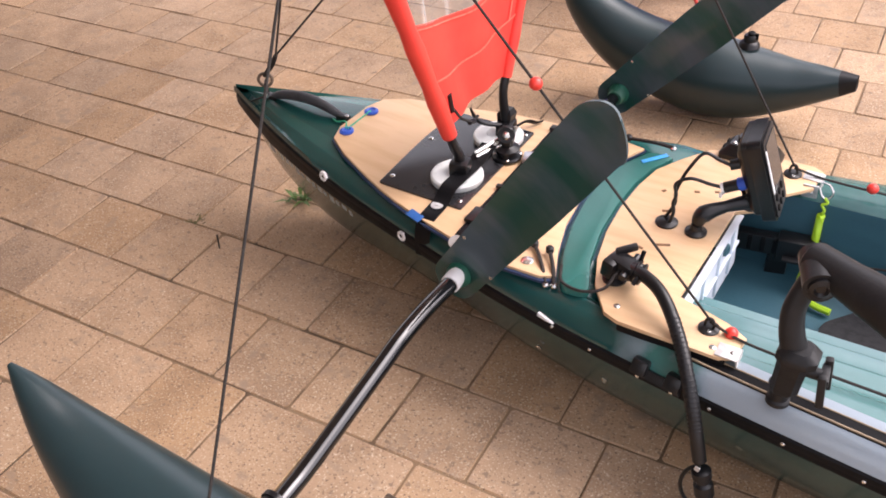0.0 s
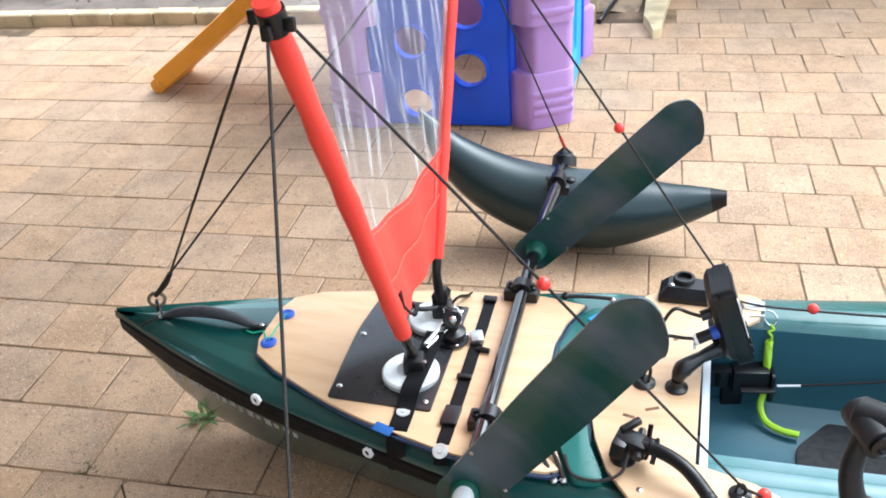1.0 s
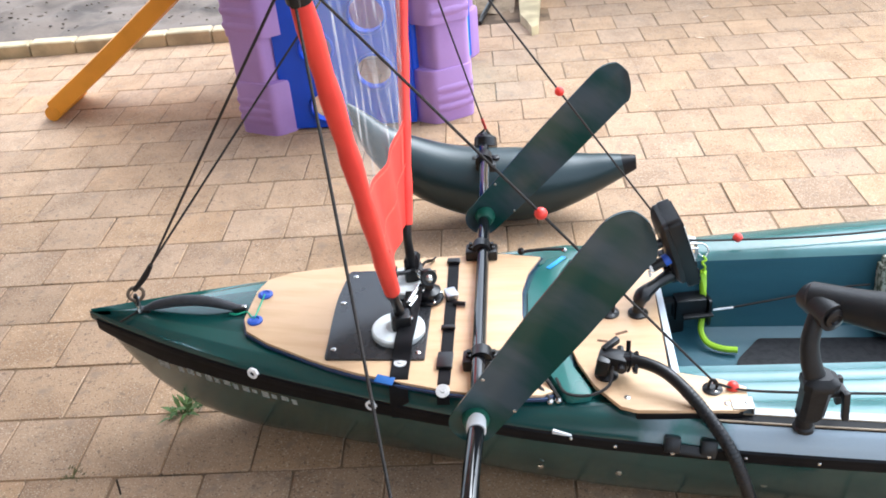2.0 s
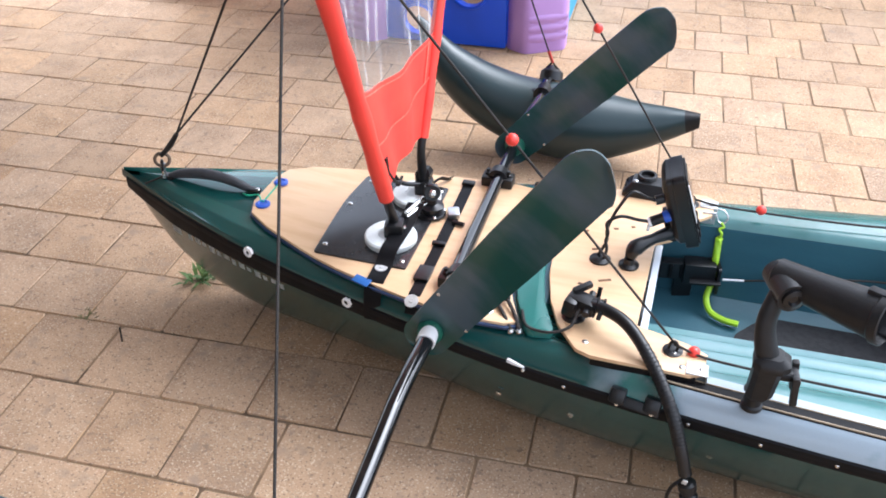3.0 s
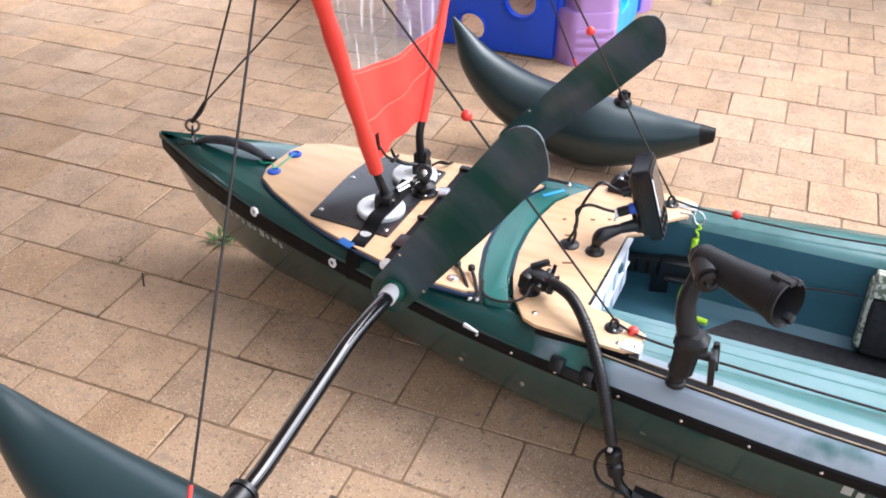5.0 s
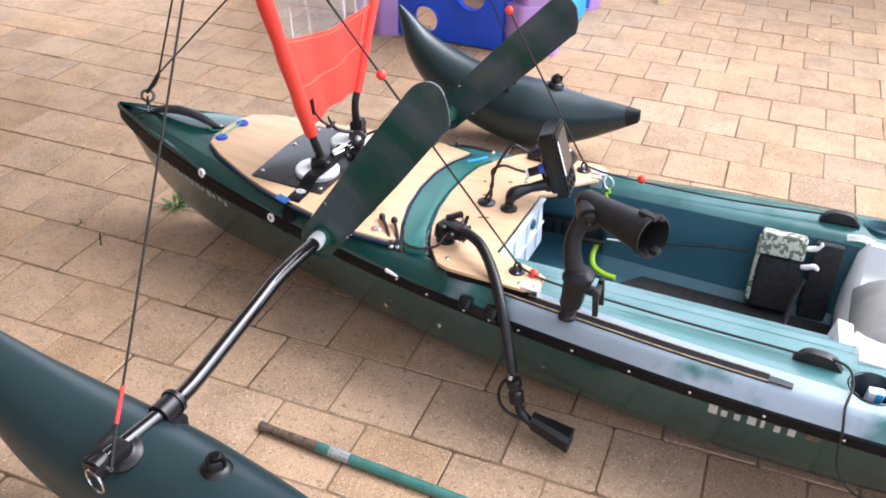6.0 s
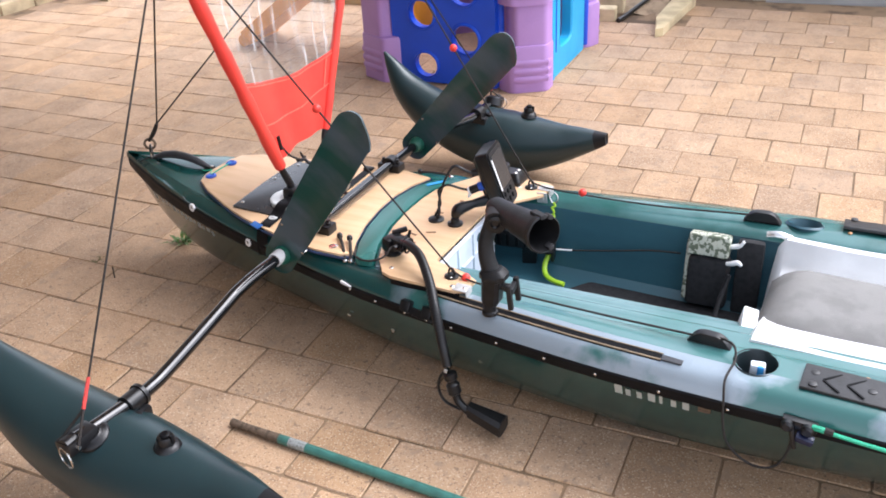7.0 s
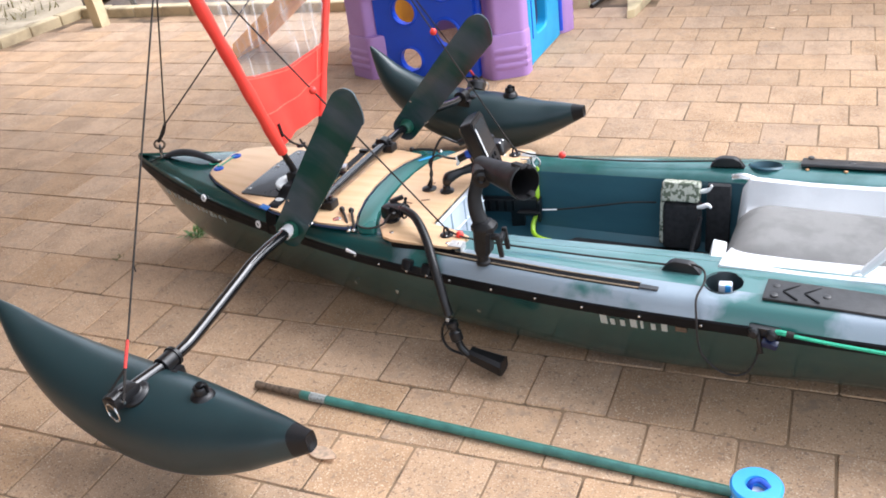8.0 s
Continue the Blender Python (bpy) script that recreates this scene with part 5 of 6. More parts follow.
rpart("tube_slot", box((.018, .012, .045), .004, RM @ pose(0, R1 + .001, .166)), M_CARPET, rod, "slot in the tube's rim")

# ---- things in the cockpit ----
rail = thing("rail_mount", (1.50, .24, .16), "black plastic rail with an end clamp on the cockpit wall", "rail mount")
TM = pose(1.415, .222, .192, 0, 0, 9)
wpart("rail", box((.20, .030, .052), .006, TM @ pose(.06, 0, 0)), M_BLACK, rail)
for i in range(4):
    wpart("rail_rib", box((.012, .034, .040), .003, TM @ pose(.0 + i * .030, -.002, .002)), M_RUB, rail)
wpart("clamp_body", box((.085, .048, .066), .008, TM @ pose(.135, -.004, 0)), M_BLACK, rail, "open black clamp")
wpart("clamp_shelf", box((.080, .040, .006), .002, TM @ pose(.150, -.026, -.012)), M_MATTE, rail)
wpart("clamp_plate", prism(round_poly([(-.030, -.050), (.030, -.040), (.034, .030), (-.030, .036)], .010), -.004, .004, .001, TM @ pose(.184, -.004, -.006, 90, 0, 90)), M_BLACK, rail)
wpart("foot", box((.05, .025, .10), .005, TM @ pose(.10, .006, -.05)), M_BLACK, rail)
clip_plate = tagged(part("hanging_plate", box((.034, .003, .040), .001, pose(1.548, .262, .345, 12, 0, 6)), M_ZINC), "small pale metal plate hanging below the board's corner", "plate")
screw((1.552, .259, .342), .004, clip_plate, (0, -1, 0))
lan = thing("coiled_lanyard", (1.58, .30, .30), "lime green coiled lanyard hanging from the corner bracket", "lanyard")
wpart("clip", tube([(1.562, .285, .362), (1.584, .286, .358), (1.596, .280, .342), (1.588, .276, .326), (1.574, .278, .330), (1.562, .285, .352)], .0024, 7), M_STEEL, lan, "wire snap clip")
wpart("link", tube([(1.582, .276, .328), (1.590, .272, .318), (1.580, .268, .312), (1.588, .266, .300), (1.584, .264, .286)], .0036, 7), M_LIME, lan)
axis = smooth_path([(1.584, .264, .287), (1.584, .260, .270), (1.586, .252, .225), (1.588, .236, .165)], 34)
wpart("coil", tube([p + .0068 * Vector((math.cos(1.6 * i), math.sin(1.6 * i), 0)) for i, p in enumerate(axis)], .0034, 6, 2), M_LIME, lan)
wpart("tail", tube([(1.588, .236, .165), (1.580, .210, .132), (1.594, .180, .112), (1.628, .160, .107), (1.668, .152, .107)], .0085, 8), M_LIME, lan)
fb = thing("bungee_line", (1.63, .23, .18), "thin black line with a pale tip leading to the pouch", "line")
wpart("tip", bar((1.612, .228, .185), (1.665, .232, .190), .003, 8), M_WHITE, fb)
wpart("line", tube([(1.665, .232, .190), (1.80, .238, .215), (1.92, .242, .240), (2.01, .242, .25)], .003, 7), M_ROPE, fb)
pouch = thing("tackle_pouch", (2.07, .20, .098), "camouflage pouch over a black bag, on the cockpit mat", "tackle pouch")
wpart("flap", box((.120, .055, .066), .010, pose(2.094, .236, .304, -16, 0, 3), 3), M_CAMO, pouch, "camouflage cloth lid")
wpart("flap_badge", box((.040, .003, .012), .001, pose(2.105, .206, .284, -16, 0, 3)), M_BLACK, pouch)
wpart("bag", box((.122, .062, .165), .022, pose(2.100, .226, .188, -6, 0, 3), 3), M_CARPET, pouch, "black fabric bag")
wpart("side_pocket", box((.014, .05, .19), .006, pose(2.036, .232, .215, -10, 0, 3)), M_CAMO, pouch)
for z, dx, y in ((.318, .014, .240), (.280, .018, .205)):
    wpart("hook", tube([(2.135 + dx, y, z - .014), (2.150 + dx, y - .004, z - .008), (2.166 + dx, y - .006, z), (2.178 + dx, y - .006, z + (.016 if z > .3 else -.008))], [.006, .008, .008, .005], 10), M_WHITE, pouch, "white plastic hook")
pump = thing("hand_pump", (2.18, .17, .098), "black hand pump and strap with a white knob", "hand pump")
wpart("body", box((.075, .030, .24), .010, pose(2.212, .238, .215, -4, 0, 4)), M_CARPET, pump)
wpart("hose", tube([(2.168, .180, .245), (2.156, .160, .19), (2.150, .120, .135), (2.155, .095, .118)], .007, 8), M_CARPET, pump)
wpart("knob", lathe([(.006, -.012), (.013, -.008), (.016, 0), (.013, .008), (.006, .012)], pose(2.165, .075, .115), 14), M_WHITE, pump)

def seat_row(x, z0, wing):
    return [(x, y, z) for y, z in ((-.235, .16), (-.274, z0 + .060), (-.268, z0 + .080), (-.252, z0 + .081), (-.172, z0 + .060), (0, z0 - .005), (.165, z0 - .002), (.215, z0 + .020), (.242, z0 + wing), (.258, z0 + wing + .004), (.262, .13))]


seat = wpart("seat", loft([seat_row(2.270, .150, .05), seat_row(2.282, .235, .085), seat_row(2.305, .272, .088), seat_row(2.480, .270, .085), seat_row(2.650, .272, .085), seat_row(2.830, .285, .085)], True), M_SEATWHITE, kayak, "pale grey moulded seat shell", 50)
rows = []
for i in range(19):
    t = i / 18
    x = 2.290 + .52 * t
    w = .168 * (1 - .16 * max(0, (.18 - t) / .18) ** 2)
    h = .014 + .062 * min(1, (t / .14) ** .55) - .016 * max(0, t - .3)
    rows.append([(x, .020 + w * math.copysign(abs(math.cos(a)) ** .7, math.cos(a)), .262 + (h * max(0, math.sin(a)) ** .55 if math.sin(a) > 0 else -.012)) for a in [math.pi * 2 * j / 30 for j in range(30)]])
wpart("cushion", loft(rows, True), M_CUSHION, seat, "grey fabric cushion", 60)
wpart("seat_bracket", box((.040, .120, .150), .006, pose(2.264, -.130, .240, 0, 12, 6)), M_SEATWHITE, seat)
wpart("strap_knot", tube([(2.628, -.268, .372), (2.646, -.260, .380), (2.664, -.252, .384)], [.005, .008, .005], 8), M_SEATWHITE, seat, "tied strap end")
wpart("strap_buckle", tube([(2.245, .268, .352), (2.28, .268, .358), (2.315, .272, .348)], .010, 8, flat=.4), M_STEEL, seat, "grey strap end")
wpart("backrest", box((.05, .42, .26), .02, pose(2.87, .01, .40, 0, 14, 0)), M_SEATWHITE, seat)
wpart("seat_arm", box((.12, .030, .040), .010, pose(2.76, .292, .372, 0, -18, 4)), M_SEATWHITE, seat)
wpart("seat_arm", tube([(2.650, -.262, .372), (2.672, -.255, .395), (2.715, -.246, .445), (2.76, -.240, .49)], [.010, .012, .013, .013], 10), M_SEATWHITE, seat)

# lines on the near side aft: black cord loop, cleat and green mooring line
cord([(2.23, -.334, .385), (2.276, -.356, .388), (2.292, -.400, .380), (2.284, -.462, .366), (2.290, -.492, .330), (2.296, -.500, .270), (2.310, -.506, .225), (2.345, -.508, .190), (2.385, -.506, .176), (2.420, -.504, .190), (2.440, -.502, .235), (2.447, -.498, .30)], .0030, "black line hanging in a loop down the hull", group="hanging lines")
cl = thing("cleat", (2.45, -.489, .30), "black cam cleat with a blue lever on the hull's seam", "cleat")
wpart("base", box((.075, .020, .024), .004, pose(2.455, -.492, .316, 0, 4, 2)), M_BLACK, cl)
for dx in (-.024, .018):
    wpart("cheek", lathe([(.013, 0), (.014, .012), (.009, .018)], pose(2.455 + dx, -.502, .318, 90), 14), M_BLACK, cl)
wpart("lever", box((.040, .020, .022), .006, pose(2.470, -.506, .290, 20, 10, 0)), M_NAVY, cl, "dark blue lever")
wpart("knot", tube([(2.482, -.504, .326), (2.500, -.508, .329), (2.520, -.507, .324)], .0068, 8), M_GREENROPE, cl, "green whipped knot")
wpart("whipping", bar((2.506, -.508, .328), (2.524, -.508, .326), .0082, 10), M_ROPE, cl, "black whipping")
wpart("tail", tube([(2.440, -.504, .318), (2.446, -.512, .290), (2.452, -.510, .262)], .006, 8), M_BLACK, cl)
cord([(2.500, -.508, .326), (2.65, -.510, .318), (2.90, -.510, .315), (3.3, -.486, .318)], .0046, "bright green mooring line along the seam", M_GREENROPE, group="hanging lines")

# ---- loose things on the paving ----
pole = thing("green_pole", (1.7, -.71, 0), "green painted metal pole with a bare rusty end, lying on paving", "pole")
PA, PB = Vector((1.018, -.742, .0135)), Vector((2.62, -.747, .0135))
d = (PB - PA).normalized()
wpart("shaft", bar(PA + d * .165, PB, .0135, 16), M_POLE, pole, "green painted shaft")
wpart("bare_end", tube([PA, PA + d * .05, PA + d * .11, PA + d * .168], [.0125, .0105, .0120, .0135], 14, 3), M_RUST, pole, "rusty bare metal end")
wpart("sticker", bar(PA + d * .20, PA + d * .255, .0139, 16), M_STICKER, pole, "torn pale sticker")
reel = thing("line_reel", (2.492, -.783, 0), "bright blue plastic hand reel standing on the paving", "hand reel")
wpart("rim", lathe([(.050, 0), (.056, .004), (.058, .03), (.050, .036), (.048, .062), (.058, .068), (.060, .086), (.055, .092), (.026, .093), (.023, .088), (.022, .040), (.004, .038)], pose(2.492, -.783, 0), 32), M_REELBLUE, reel)
wpart("line_wound", lathe([(.0495, .037), (.052, .042), (.052, .058), (.0495, .062)], pose(2.492, -.783, 0), 28), M_WHITE, reel)
wpart("reel_grip", tube([(2.476, -.793, .070), (2.480, -.787, .097), (2.498, -.779, .100), (2.520, -.791, .096)], .007, 8), M_BLUE, reel, "dark blue grip")
def leaf(at, l, w, ang, material, name, label, category, curl=.006):
    rows = []
    for i in range(9):
        t = i / 8
        ww = w * math.sin(math.pi * min(.98, max(.04, t))) ** .8
        rows.append([(l * (t - .5), -ww / 2, .004 + curl * t), (l * (t - .5), 0, .0015 + curl * t), (l * (t - .5), ww / 2, .0045 + curl * t)])
    b = loft(rows)
    bmesh.ops.solidify(b, geom=b.faces, thickness=.0008)
    bmesh.ops.transform(b, matrix=pose(*at, 0, 0, ang), verts=b.verts)
    return tagged(part(name, b, material), label, category)


leaf((1.376, -.938, .002), .110, .046, -8, M_LEAF, "dry_leaf", "dry tan leaf lying flat on the paving", "leaf")
leaf((-1.62, 1.42, 0), .07, .016, 35, M_LEAF, "dry_leaf", "small pale dry leaf on the paving", "leaf")
for at, l, w, ang in (((2.10, 3.29, 0), .05, .018, 25), ((2.02, 2.94, 0), .055, .018, 170)):
    leaf(at, l, w, ang, M_LEAF, "dry_leaf", "small yellowed leaf on the far paving", "leaf")
tagged(part("twig", tube([(.086, -.270, -.002), (.0875, -.2695, .022), (.088, -.268, .046)], .0026, 6), M_TWIG), "short dark twig standing up in a joint", "twig")
b = bmesh.new()
random.seed(5)
for i in range(26):
    a, l = random.uniform(0, 6.28), random.uniform(.03, .075)
    o = Vector((.160 + random.uniform(-.03, .03), .030 + random.uniform(-.02, .02), -.005))
    e = o + Vector((math.cos(a) * l, math.sin(a) * l, random.uniform(.012, .04)))
    s_ = Vector((-math.sin(a), math.cos(a), 0)) * random.uniform(.004, .008)
    mid = o.lerp(e, .5) + Vector((0, 0, .012))
    v = [b.verts.new(p) for p in (o - s_ * .3, o + s_ * .3, mid + s_, e, mid - s_)]
    b.faces.new(v)
tagged(part("weed", b, M_WEED, None, "", None), "small green weed growing from a paving joint", "weed", kind="stuff")
b = bmesh.new()
for i in range(30):
    a, l = random.uniform(0, 6.28), random.uniform(.015, .045)
    o = Vector((-.062 + random.uniform(-.03, .03), -.208 + random.uniform(-.012, .012), -.006))
    e = o + Vector((math.cos(a) * l, math.sin(a) * l, random.uniform(.008, .014)))
    s_ = Vector((-math.sin(a), math.cos(a), 0)) * .007
    b.faces.new([b.verts.new(p) for p in (o - s_, o + s_, e)])
tagged(part("weed", b, M_MOSS, None, "", None), "flat mossy weed in a paving joint", "weed", kind="stuff")

# ---- plastic playhouse ----
house = thing("playhouse", (.33, 2.4, 0), "plastic playhouse with purple corners and a blue holed wall", "playhouse")
HT = 1.12


def holed_panel(w, h, holes, t, m):
    """A slab w wide and h high, with round holes (x, z, r), standing in its own x-z plane."""
    b = bmesh.new()
    seg = 24
    used = []
    for x, z, r in holes:
        s = r * 1.25
        used.append((x - s, z - s, x + s, z + s))
    zs = sorted(set([0.0, h] + [q for u in used for q in (u[1], u[3])]))
    xs = sorted(set([0.0, w] + [q for u in used for q in (u[0], u[2])]))
    for x0, x1 in zip(xs, xs[1:]):
        for z0, z1 in zip(zs, zs[1:]):
            c = ((x0 + x1) / 2, (z0 + z1) / 2)
            if not any(u[0] < c[0] < u[2] and u[1] < c[1] < u[3] for u in used):
                b.faces.new([b.verts.new((px, 0, pz)) for px, pz in ((x0, z0), (x1, z0), (x1, z1), (x0, z1))])
    for (x, z, r), u in zip(holes, used):
        s = r * 1.25
        for j in range(seg):
            q = []
            for jj in (j, j + 1):
                a = 2 * math.pi * jj / seg
                c, n = math.cos(a), math.sin(a)
                k = s / max(abs(c), abs(n))
                q.append(((x + r * c, 0, z + r * n), (x + k * c, 0, z + k * n)))
            b.faces.new([b.verts.new(p) for p in (q[0][0], q[0][1], q[1][1], q[1][0])])
    bmesh.ops.remove_doubles(b, verts=b.verts, dist=1e-4)
    r_ = bmesh.ops.extrude_face_region(b, geom=b.faces[:])
    bmesh.ops.translate(b, verts=[v for v in r_["geom"] if isinstance(v, bmesh.types.BMVert)], vec=(0, t, 0))
    bmesh.ops.transform(b, matrix=m, verts=b.verts)
    return b


HOLES = [(.196, .098, .068), (.432, .252, .076), (.185, .372, .072), (.425, .508, .078), (.19, .80, .075), (.43, .90, .075)]
FRONT_X, FRONT_Y, FRONT_W = .005, 1.935, .60
wl_ = wpart("front_wall", holed_panel(FRONT_W, HT, HOLES, .045, pose(FRONT_X, FRONT_Y, .01, 0, 0, 3)), M_PBLUE, house, "royal blue wall with round holes", 25)
for x, z, r in HOLES:
    b = lathe([(r * 1.0, 0), (r * 1.16, 0), (r * 1.10, .010), (r * 1.0, .012)], pose(FRONT_X, FRONT_Y, .01, 0, 0, 3) @ pose(x, -.001, z, 90), 28)
    bmesh.ops.delete(b, geom=[f for f in b.faces if len(f.verts) > 4], context="FACES_ONLY")
    wpart("hole_rim", b, M_PBLUE, wl_)
wpart("wall_sign", prism(round_poly([(0, 0), (.14, 0), (.14, .06), (0, .06)], .015), 0, .012, .004, pose(.125, 1.934, .600, 90, 0, 3)), M_CYAN, wl_, "light blue moulded badge")
# corner pillars with ribs, hollow recess and chamfer
def pillar(cx, cy, ang, name_label):
    m = pose(cx, cy, 0, 0, 0, ang)

    def block(hw, y0, z0, z1, bev=.018):
        return prism(round_poly([(-hw, .085), (-hw, .005), (-hw + .05, y0), (hw - .05, y0), (hw, .005), (hw, .085)], .028, 4), z0, z1, bev, m)

    q = 1 if cx > .3 else -1               # narrow towards the holed wall, full towards the other side
    p = wpart("corner_pillar", prism(round_poly([(-.100, .085), (-.100, .005), (-.070, -.070), (.092, -.070), (.140, .005), (.140, .085)] if q > 0 else [(-.140, .085), (-.140, .005), (-.092, -.070), (.070, -.070), (.100, .005), (.100, .085)], .022, 4), .0, HT, .012, m), M_PURPLE, house, name_label)
    for z0, z1, ribs in ((.0, .25, (.070, .112, .158)), (.455, .66, (.505, .570, .632)), (.86, HT, (.92, .98, 1.04))):
        k = wpart("ribbed_block", block(.146, -.080, z0, z1), M_PURPLE, p)
        for z in ribs:
            s = []
            for dz, o in ((-.024, -.002), (-.012, .004), (0, .0065), (.010, .004), (.018, -.002)):
                s.append([tuple(m @ Vector((x * (1 + o / .12), y - o * .9, z + dz))) for x, y in ((-.078 * q, -.077), (-.05 * q, -.081), (.05 * q, -.081), (.098 * q, -.072), (.134 * q, .0))])
            wpart("rib", loft(s), M_PURPLE, k)
    for sg in (-1, 1):
        wpart("inset_post", bar(m @ Vector((sg * .132, .035, .02)), m @ Vector((sg * .132, .035, HT - .02)), .024, 14), M_PBLUE if sg * (1 if cx < .3 else -1) > 0 else M_CYAN, p, "blue inset post beside the pillar")
    return p


pillar(-.085, 1.985, -22, "purple moulded corner pillar with ribs")
pillar(.735, 2.065, 33, "purple moulded corner pillar with ribs")
pillar(.728, 2.93, 130, "purple moulded corner pillar with ribs")
pillar(-.12, 2.88, 215, "purple moulded corner pillar with ribs")
# right side with the doorway
dm = pose(.795, 2.20, .0, 0, 0, 92.4)
fo = round_poly([(.0, .004), (.56, .004), (.56, HT), (.0, HT)], .015, 5)
fi = round_poly([(.135, .145), (.335, .145), (.335, .95), (.135, .95)], .045, 5)
fi2 = round_poly([(.127, .137), (.343, .137), (.343, .958), (.127, .958)], .050, 5)
ringed = [[tuple(dm @ Vector((x, y, z))) for x, z in p] for p, y in ((fi, -.020), (fi2, -.030), (fo, -.030), (fo, .03), (fi, .03), (fi, -.020))]
wpart("door_frame", loft(ringed, closed=True, caps=False), M_CYAN, house, "light blue doorway surround")
wpart("door_groove", box((.010, .006, HT - .16), .002, dm @ pose(.060, -.031, HT / 2 + .06)), M_PBLUE, house, "darker groove in the surround")
wpart("back_wall", box((.70, .04, HT), .01, pose(.33, 2.96, HT / 2 + .004, 0, 0, 2)), M_PURPLE, house, "purple back wall")
wpart("side_wall", box((.04, .70, HT), .01, pose(-.20, 2.43, HT / 2 + .004)), M_ORANGE, house, "orange side wall")
wpart("back_panel", box((.16, .02, .6), .01, pose(.56, 2.925, .55, 0, 0, 2)), M_PGREEN, house, "green back panel")
slide = thing("toy_slide", (-.8, 2.25, 0), "orange plastic slide leaning from the playhouse to the paving", "slide")
s = []
for i in range(13):
    t = i / 12
    x, y = -1.235 + 1.02 * t, 2.325 + .08 * t
    z = .045 + .76 * t ** 1.05
    if i == 0:
        z = .040
    w = .155
    s.append([(x, y - w, z - .035), (x - .012, y - w - .012, z + .055), (x - .012, y - w + .018, z + .062), (x, y - w + .035, z + .004), (x, y + w - .035, z + .004), (x - .012, y + w - .018, z + .062), (x - .012, y + w + .012, z + .055), (x, y + w, z - .035)])
wpart("chute", loft(s, True), M_ORANGE, slide, "orange chute with raised sides", 40)
wpart("foot_roll", bar((-1.240, 2.165, .038), (-1.240, 2.485, .038), .038, 16), M_ORANGE, slide)

# ---- garden, edging and timbers ----
KA, KB, KC = Vector((-3.50, 3.012, 0)), Vector((.60, 3.40, 0)), Vector((-3.62, 1.0, 0))
edging = thing("edging", (-1.5, 3.2, 0), "raised cream edging blocks round the paving", "edging", kind="structure")
def edge_run(a, b, n, out):
    d = (b - a) / n
    ang = math.degrees(math.atan2(d.y, d.x))
    me = mesh_of("edging_block", box((d.length - .006, .10, .13), .008, seg=1), M_KERB, 30)
    for i in range(n):
        ob = new("edging_block", me)
        ob.matrix_world = Matrix.Translation(a + d * (i + .5) + out * .05 + Vector((0, 0, .012 + random.uniform(-.004, .004)))) @ pose(0, 0, 0, 0, 0, ang + random.uniform(-.8, .8))
        under2(ob, edging)


def under2(ob, parent):
    m = ob.matrix_world.copy()
    ob.parent = parent
    ob.matrix_parent_inverse = Matrix.Translation(parent.location).inverted()
    ob.matrix_basis = m
    return ob


edge_run(KA, KB, 15, Vector((-.09, 1, 0)))
edge_run(KC, KA + Vector((.0, .10, 0)), 7, Vector((-1, .06, 0)))
patch("dirt_bank", [(.30, 3.49), (1.02, 3.56), (1.25, 9.5), (.30, 9.5)], 24, 60, lambda s, t: .02 + .55 * t * t + .05 * t, .05, M_DIRT, "bare brown dirt bank by the concrete pier", 5)
patch("garden_soil", [(-3.62, 3.16), (.30, 3.49), (.30, 9.5), (-3.62, 9.5)], 70, 60, lambda s, t: .02 + .55 * t * t + .05 * t, .05, M_SOIL, "dark loose garden soil with debris", 3)
patch("sandy_yard", [(-12, -2), (-3.66, -2), (-3.50, 9.5), (-12, 9.5)], 60, 60, lambda s, t: .075 + .02 * (1 - s), .05, M_DRY, "pale sandy yard with dry grass", 9)
b = bmesh.new()
random.seed(11)
for i in range(5200):
    x, y = random.uniform(-9, -3.8), random.uniform(1.4, 8)
    if noise.noise(Vector((x, y, 0)) * .9) < -.12:
        continue
    a, h = random.uniform(0, 6.28), random.uniform(.03, .11)
    o = Vector((x, y, .07))
    s_ = Vector((math.cos(a), math.sin(a), 0)) * .008
    e = o + Vector((random.uniform(-.05, .05), random.uniform(-.05, .05), h))
    b.faces.new([b.verts.new(p) for p in (o - s_, o + s_, e)])
tagged(part("dry_grass", b, M_GRASS, None, "", None), "sparse dry grass tufts on sandy ground", "grass", kind="stuff")
b = bmesh.new()
for i in range(1300):                       # clods and litter on the beds
    x, y = random.uniform(-4, .25), random.uniform(3.5, 7.5)
    t = (y - 3.35) / 6.1
    z = .02 + .55 * t * t + .05 * t
    r = random.uniform(.004, .014)
    bmesh.ops.create_icosphere(b, subdivisions=1, radius=r, matrix=Matrix.Translation((x, y, z + .01)) @ Matrix.Diagonal((random.uniform(.8, 1.8), random.uniform(.7, 1.2), .6, 1)))
tagged(part("soil_clods", b, M_SOIL, None, "", None), "dark clods and litter on the garden soil", "soil clods", kind="stuff")
# leaning post, stakes and branch at the bed's corner
post = thing("timber_post", (-3.09, 2.82, 0), "thick pale timber post standing at the paving's corner", "post")
wpart("shaft", tube([(-3.085, 2.82, -.01), (-3.11, 2.82, .25), (-3.18, 2.83, .42), (-3.20, 2.83, .9), (-3.20, 2.83, 1.5)], [.066, .066, .078, .078, .078], 4, 4), M_TIMBER, post, smooth=60)
for x, y in ((-3.53, 3.14), (-3.05, 3.20)):
    st = thing("garden_stake", (x, y, 0), "thin grey stake standing in garden soil", "stake", "garden stakes")
    wpart("stake", tube([(x, y, -.05), (x - .04, y, .22), (x - .12, y + .01, .48), (x - .18, y + .02, 1.2)], .024, 6, 3), M_STAKE, st)
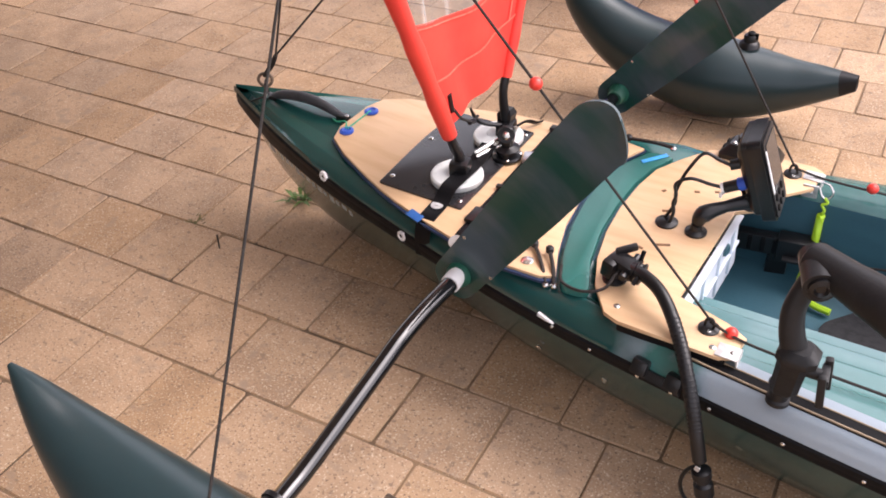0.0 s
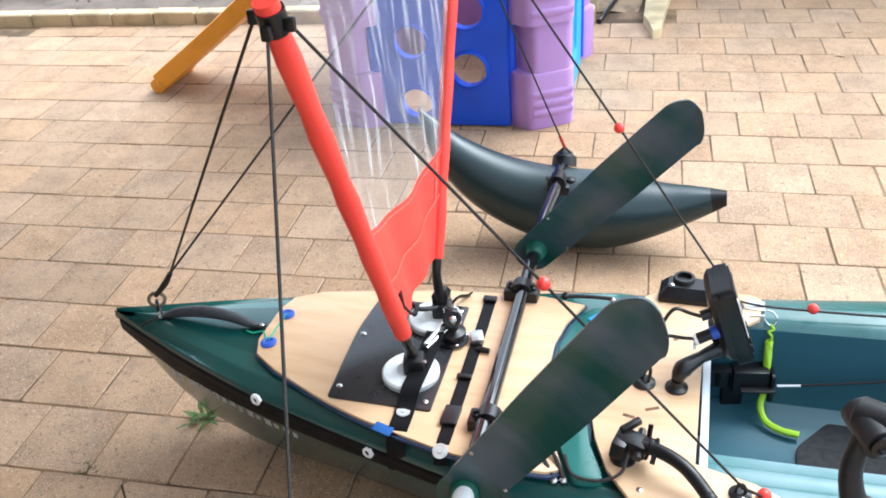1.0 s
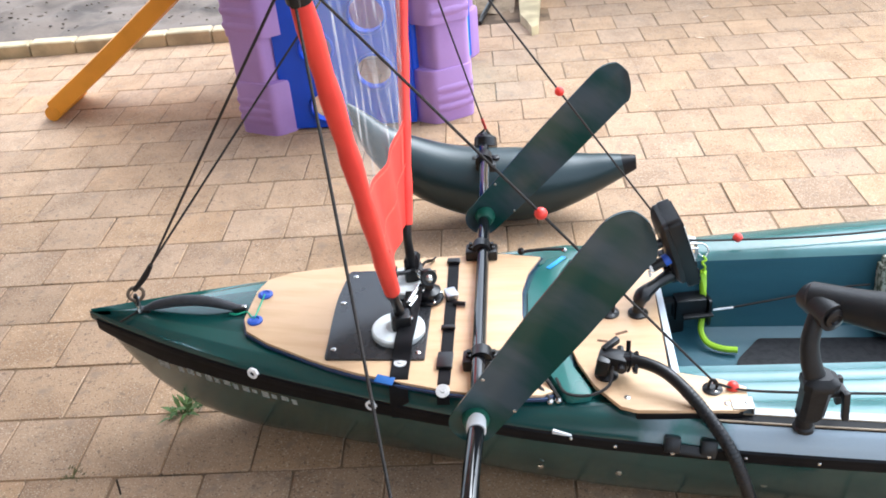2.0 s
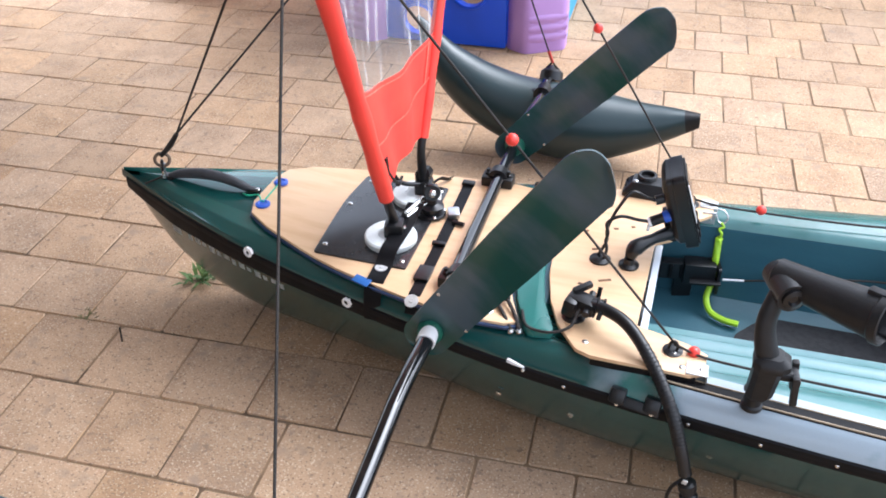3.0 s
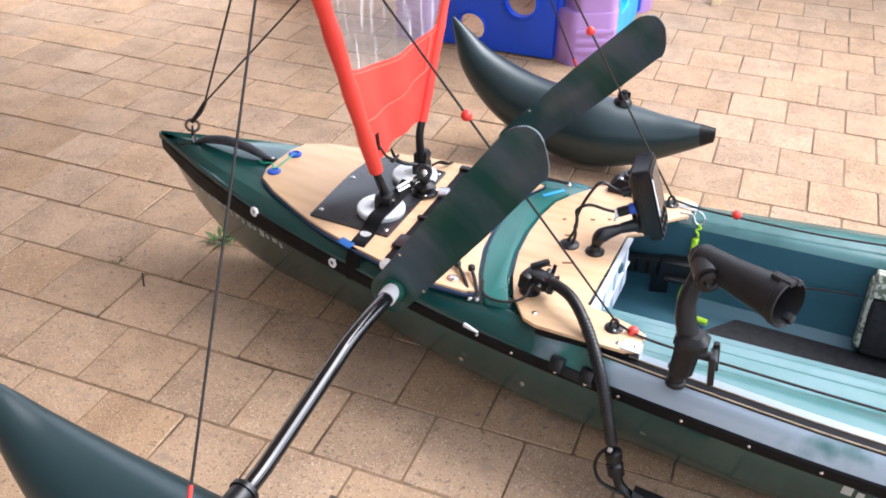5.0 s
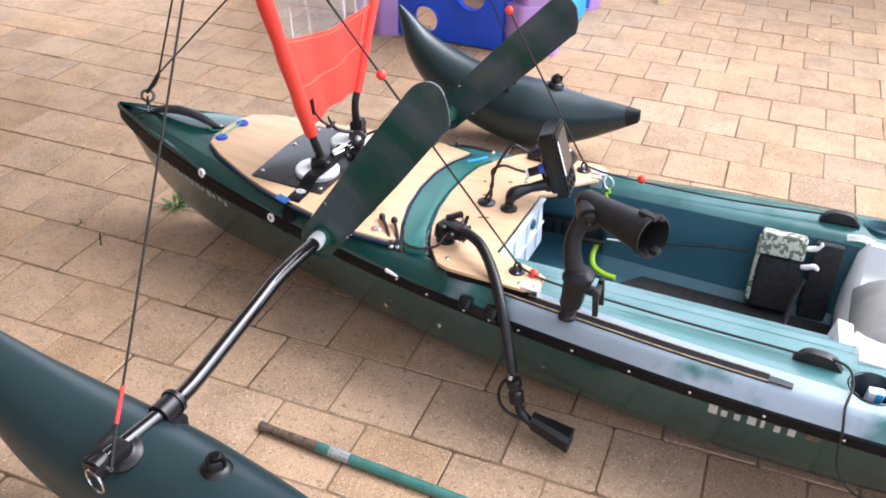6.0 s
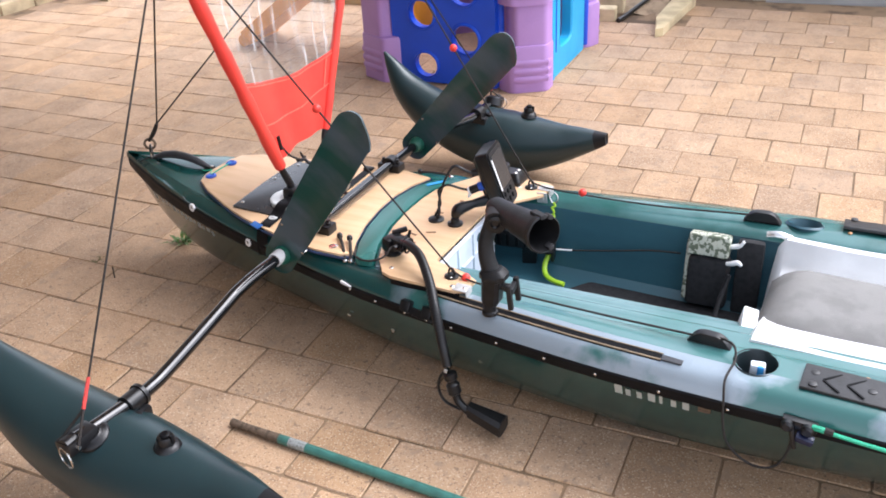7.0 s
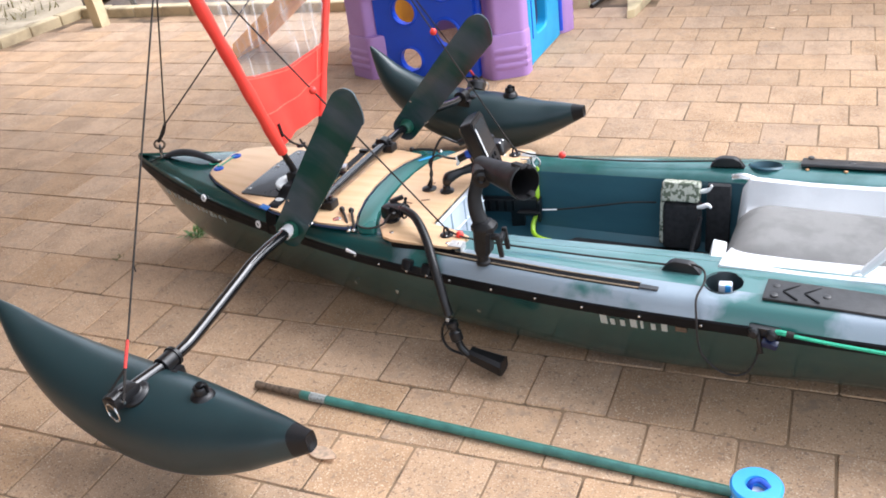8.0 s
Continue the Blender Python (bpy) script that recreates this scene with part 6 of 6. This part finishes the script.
tagged(part("branch", tube([(-3.4, 3.5, .10), (-3.0, 3.75, .16), (-2.5, 3.95, .22), (-2.1, 4.2, .27)], [.03, .035, .03, .02], 8), M_TIMBER), "bleached branch lying on the soil", "branch")
# sleepers and offcuts on the far side
for p, size, a, lab in (((.615, 3.375, .035), (.36, .09, .09), 10, "short pale timber offcut on the paving's edge"), ((.58, 3.56, .05), (.42, .10, .10), 9, "pale timber offcut behind another")):
    tagged(part("timber_offcut", box(size, .006, pose(*p, 0, 0, a), 1), M_TIMBER, None, "", 30), lab, "timber", "timber offcuts")
tagged(part("timber_offcut", prism([(1.128, 3.11), (1.165, 3.15), (1.172, 3.42), (1.188, 3.86), (1.045, 3.84), (1.062, 3.36), (1.100, 3.24)], 0, .052, .004), M_TIMBER, None, "", 30), "weathered pale timber length with a split end on the paving", "timber", "timber offcuts")
tagged(part("black_hose", tube([(.823, 3.350, .012), (.835, 3.45, .014), (.885, 3.70, .045), (.930, 3.97, .075)], .015, 8), M_BLACK), "short piece of black hose by the timber", "hose")

# ---- far wall with sill, and a plain wall and roof added out of view ----
WD = pose(1.20, 4.02, 0, 0, 0, 7)
wall = thing("wall_north", (1.2, 4.1, 0), "ribbed pale sheet wall on a grey sill, beside rough concrete", "wall", kind="structure")
wpart("concrete_pier", box((.56, .40, 2.4), .01, WD @ pose(.14, .22, 1.2)), M_CONC, wall, "rough stained concrete pier")
wpart("sill", box((6.0, .30, .05), .006, WD @ pose(3.40, .16, .02)), M_STRIP, wall, "grey concrete sill")
wpart("door_jamb", box((.07, .10, 2.3), .004, WD @ pose(.545, .20, 1.19)), M_WHITE, wall, "white painted door jamb")
wpart("dark_gap", box((.020, .10, 2.3), 0, WD @ pose(.495, .22, 1.19)), M_BLACK, wall)
s = []
for i in range(120):
    x = .585 + i * .047
    dy = .0 if i % 4 < 3 else -.02
    for xx in (x, x + .036):
        s.append((xx, .26 + dy))
b = bmesh.new()
low = [b.verts.new(WD @ Vector((x, y, .046))) for x, y in s]
high = [b.verts.new(WD @ Vector((x, y, 2.4))) for x, y in s]
for i in range(len(s) - 1):
    b.faces.new((low[i], low[i + 1], high[i + 1], high[i]))
bmesh.ops.solidify(b, geom=b.faces, thickness=.01)
wpart("sheet", b, M_SHEET, wall, "pale ribbed metal sheet", 20)
# Wall behind the camera, never in view, added to cut light from there.
tagged(part("wall_south", box((10.6, .2, 2.34), 0, pose(-4.7, -5.0, 1.17)), M_RENDER, None, "", None), "plain unseen wall added behind the camera", "wall", kind="structure")
# Roof out of view, added to dim the sky over the left paving.
tagged(part("verandah_roof", box((11.25, 7.1, .12), 0, pose(-4.375, -1.55, 2.42)), M_RENDER, None, "", None), "plain unseen roof added to shade the left side", "roof", kind="structure")

# ---- pavers, last ----
paving = thing("pavement", (0, 0, 0), "square tan concrete pavers laid in running bond", "paving", kind="structure")
random.seed(3)


def paver_bm(seed):
    rr = random.Random(seed)
    b = bmesh.new()
    w, h = PU - .0050, PV - .0050
    poly = round_poly([(-w / 2, -h / 2), (w / 2, -h / 2), (w / 2, h / 2), (-w / 2, h / 2)], .006, 1)
    poly = [(x + rr.uniform(-.0012, .0012), y + rr.uniform(-.0012, .0012)) for x, y in poly]
    low = [b.verts.new((x, y, -.03)) for x, y in poly]
    mid = [b.verts.new((x, y, -.003)) for x, y in poly]
    top = [b.verts.new((x * .980, y * .980, 0)) for x, y in poly]
    k = len(poly)
    for a, c in ((low, mid), (mid, top)):
        for j in range(k):
            b.faces.new((a[j], a[(j + 1) % k], c[(j + 1) % k], c[j]))
    b.faces.new(top)
    return b


PAVERS = [mesh_of("paver", paver_bm(i), M_PAVER, 20) for i in range(6)]
count = 0
verts, faces = [], []
src = [([tuple(v.co) for v in me.vertices], [tuple(p.vertices) for p in me.polygons]) for me in PAVERS]
for row in range(-17, 24):
    for colm in range(-24, 40):
        v = V0 + (row - .5) * PV
        u = U0 + (colm + .5) * PU + (PU / 2 if row % 2 else 0)
        p = pave(u, v)
        lim = 3.0 + (p.x + 3.86) * .094 if p.x < 1.12 else 3.98 + (p.x - 1.14) * .12
        if p.y > lim - .08 or p.x < -3.47 or p.y < -4.45:
            continue
        k = random.randrange(6)
        m = Matrix.Translation(p + Vector((0, 0, random.uniform(-.0025, .0015)))) @ pose(0, 0, 0, random.uniform(-.3, .3), random.uniform(-.3, .3), math.degrees(TURN_P) + random.uniform(-.35, .35) + random.choice((0, 180)))
        if -.75 < p.x < 3.0 and -1.75 < p.y < 2.3 and count < 298:
            ob = new("paver", PAVERS[k])
            ob.parent = paving
            ob.matrix_basis = m
            count += 1
        else:
            o = len(verts)
            verts += [tuple(m @ Vector(q)) for q in src[k][0]]
            faces += [tuple(o + j for j in fc) for fc in src[k][1]]
me = bpy.data.meshes.new("paver_field")
me.from_pydata(verts, [], faces)
me.materials.append(M_PAVER)
field = new("paver_field", me)
field.parent = paving
tagged(field, "tan pavers further out", kind="stuff")
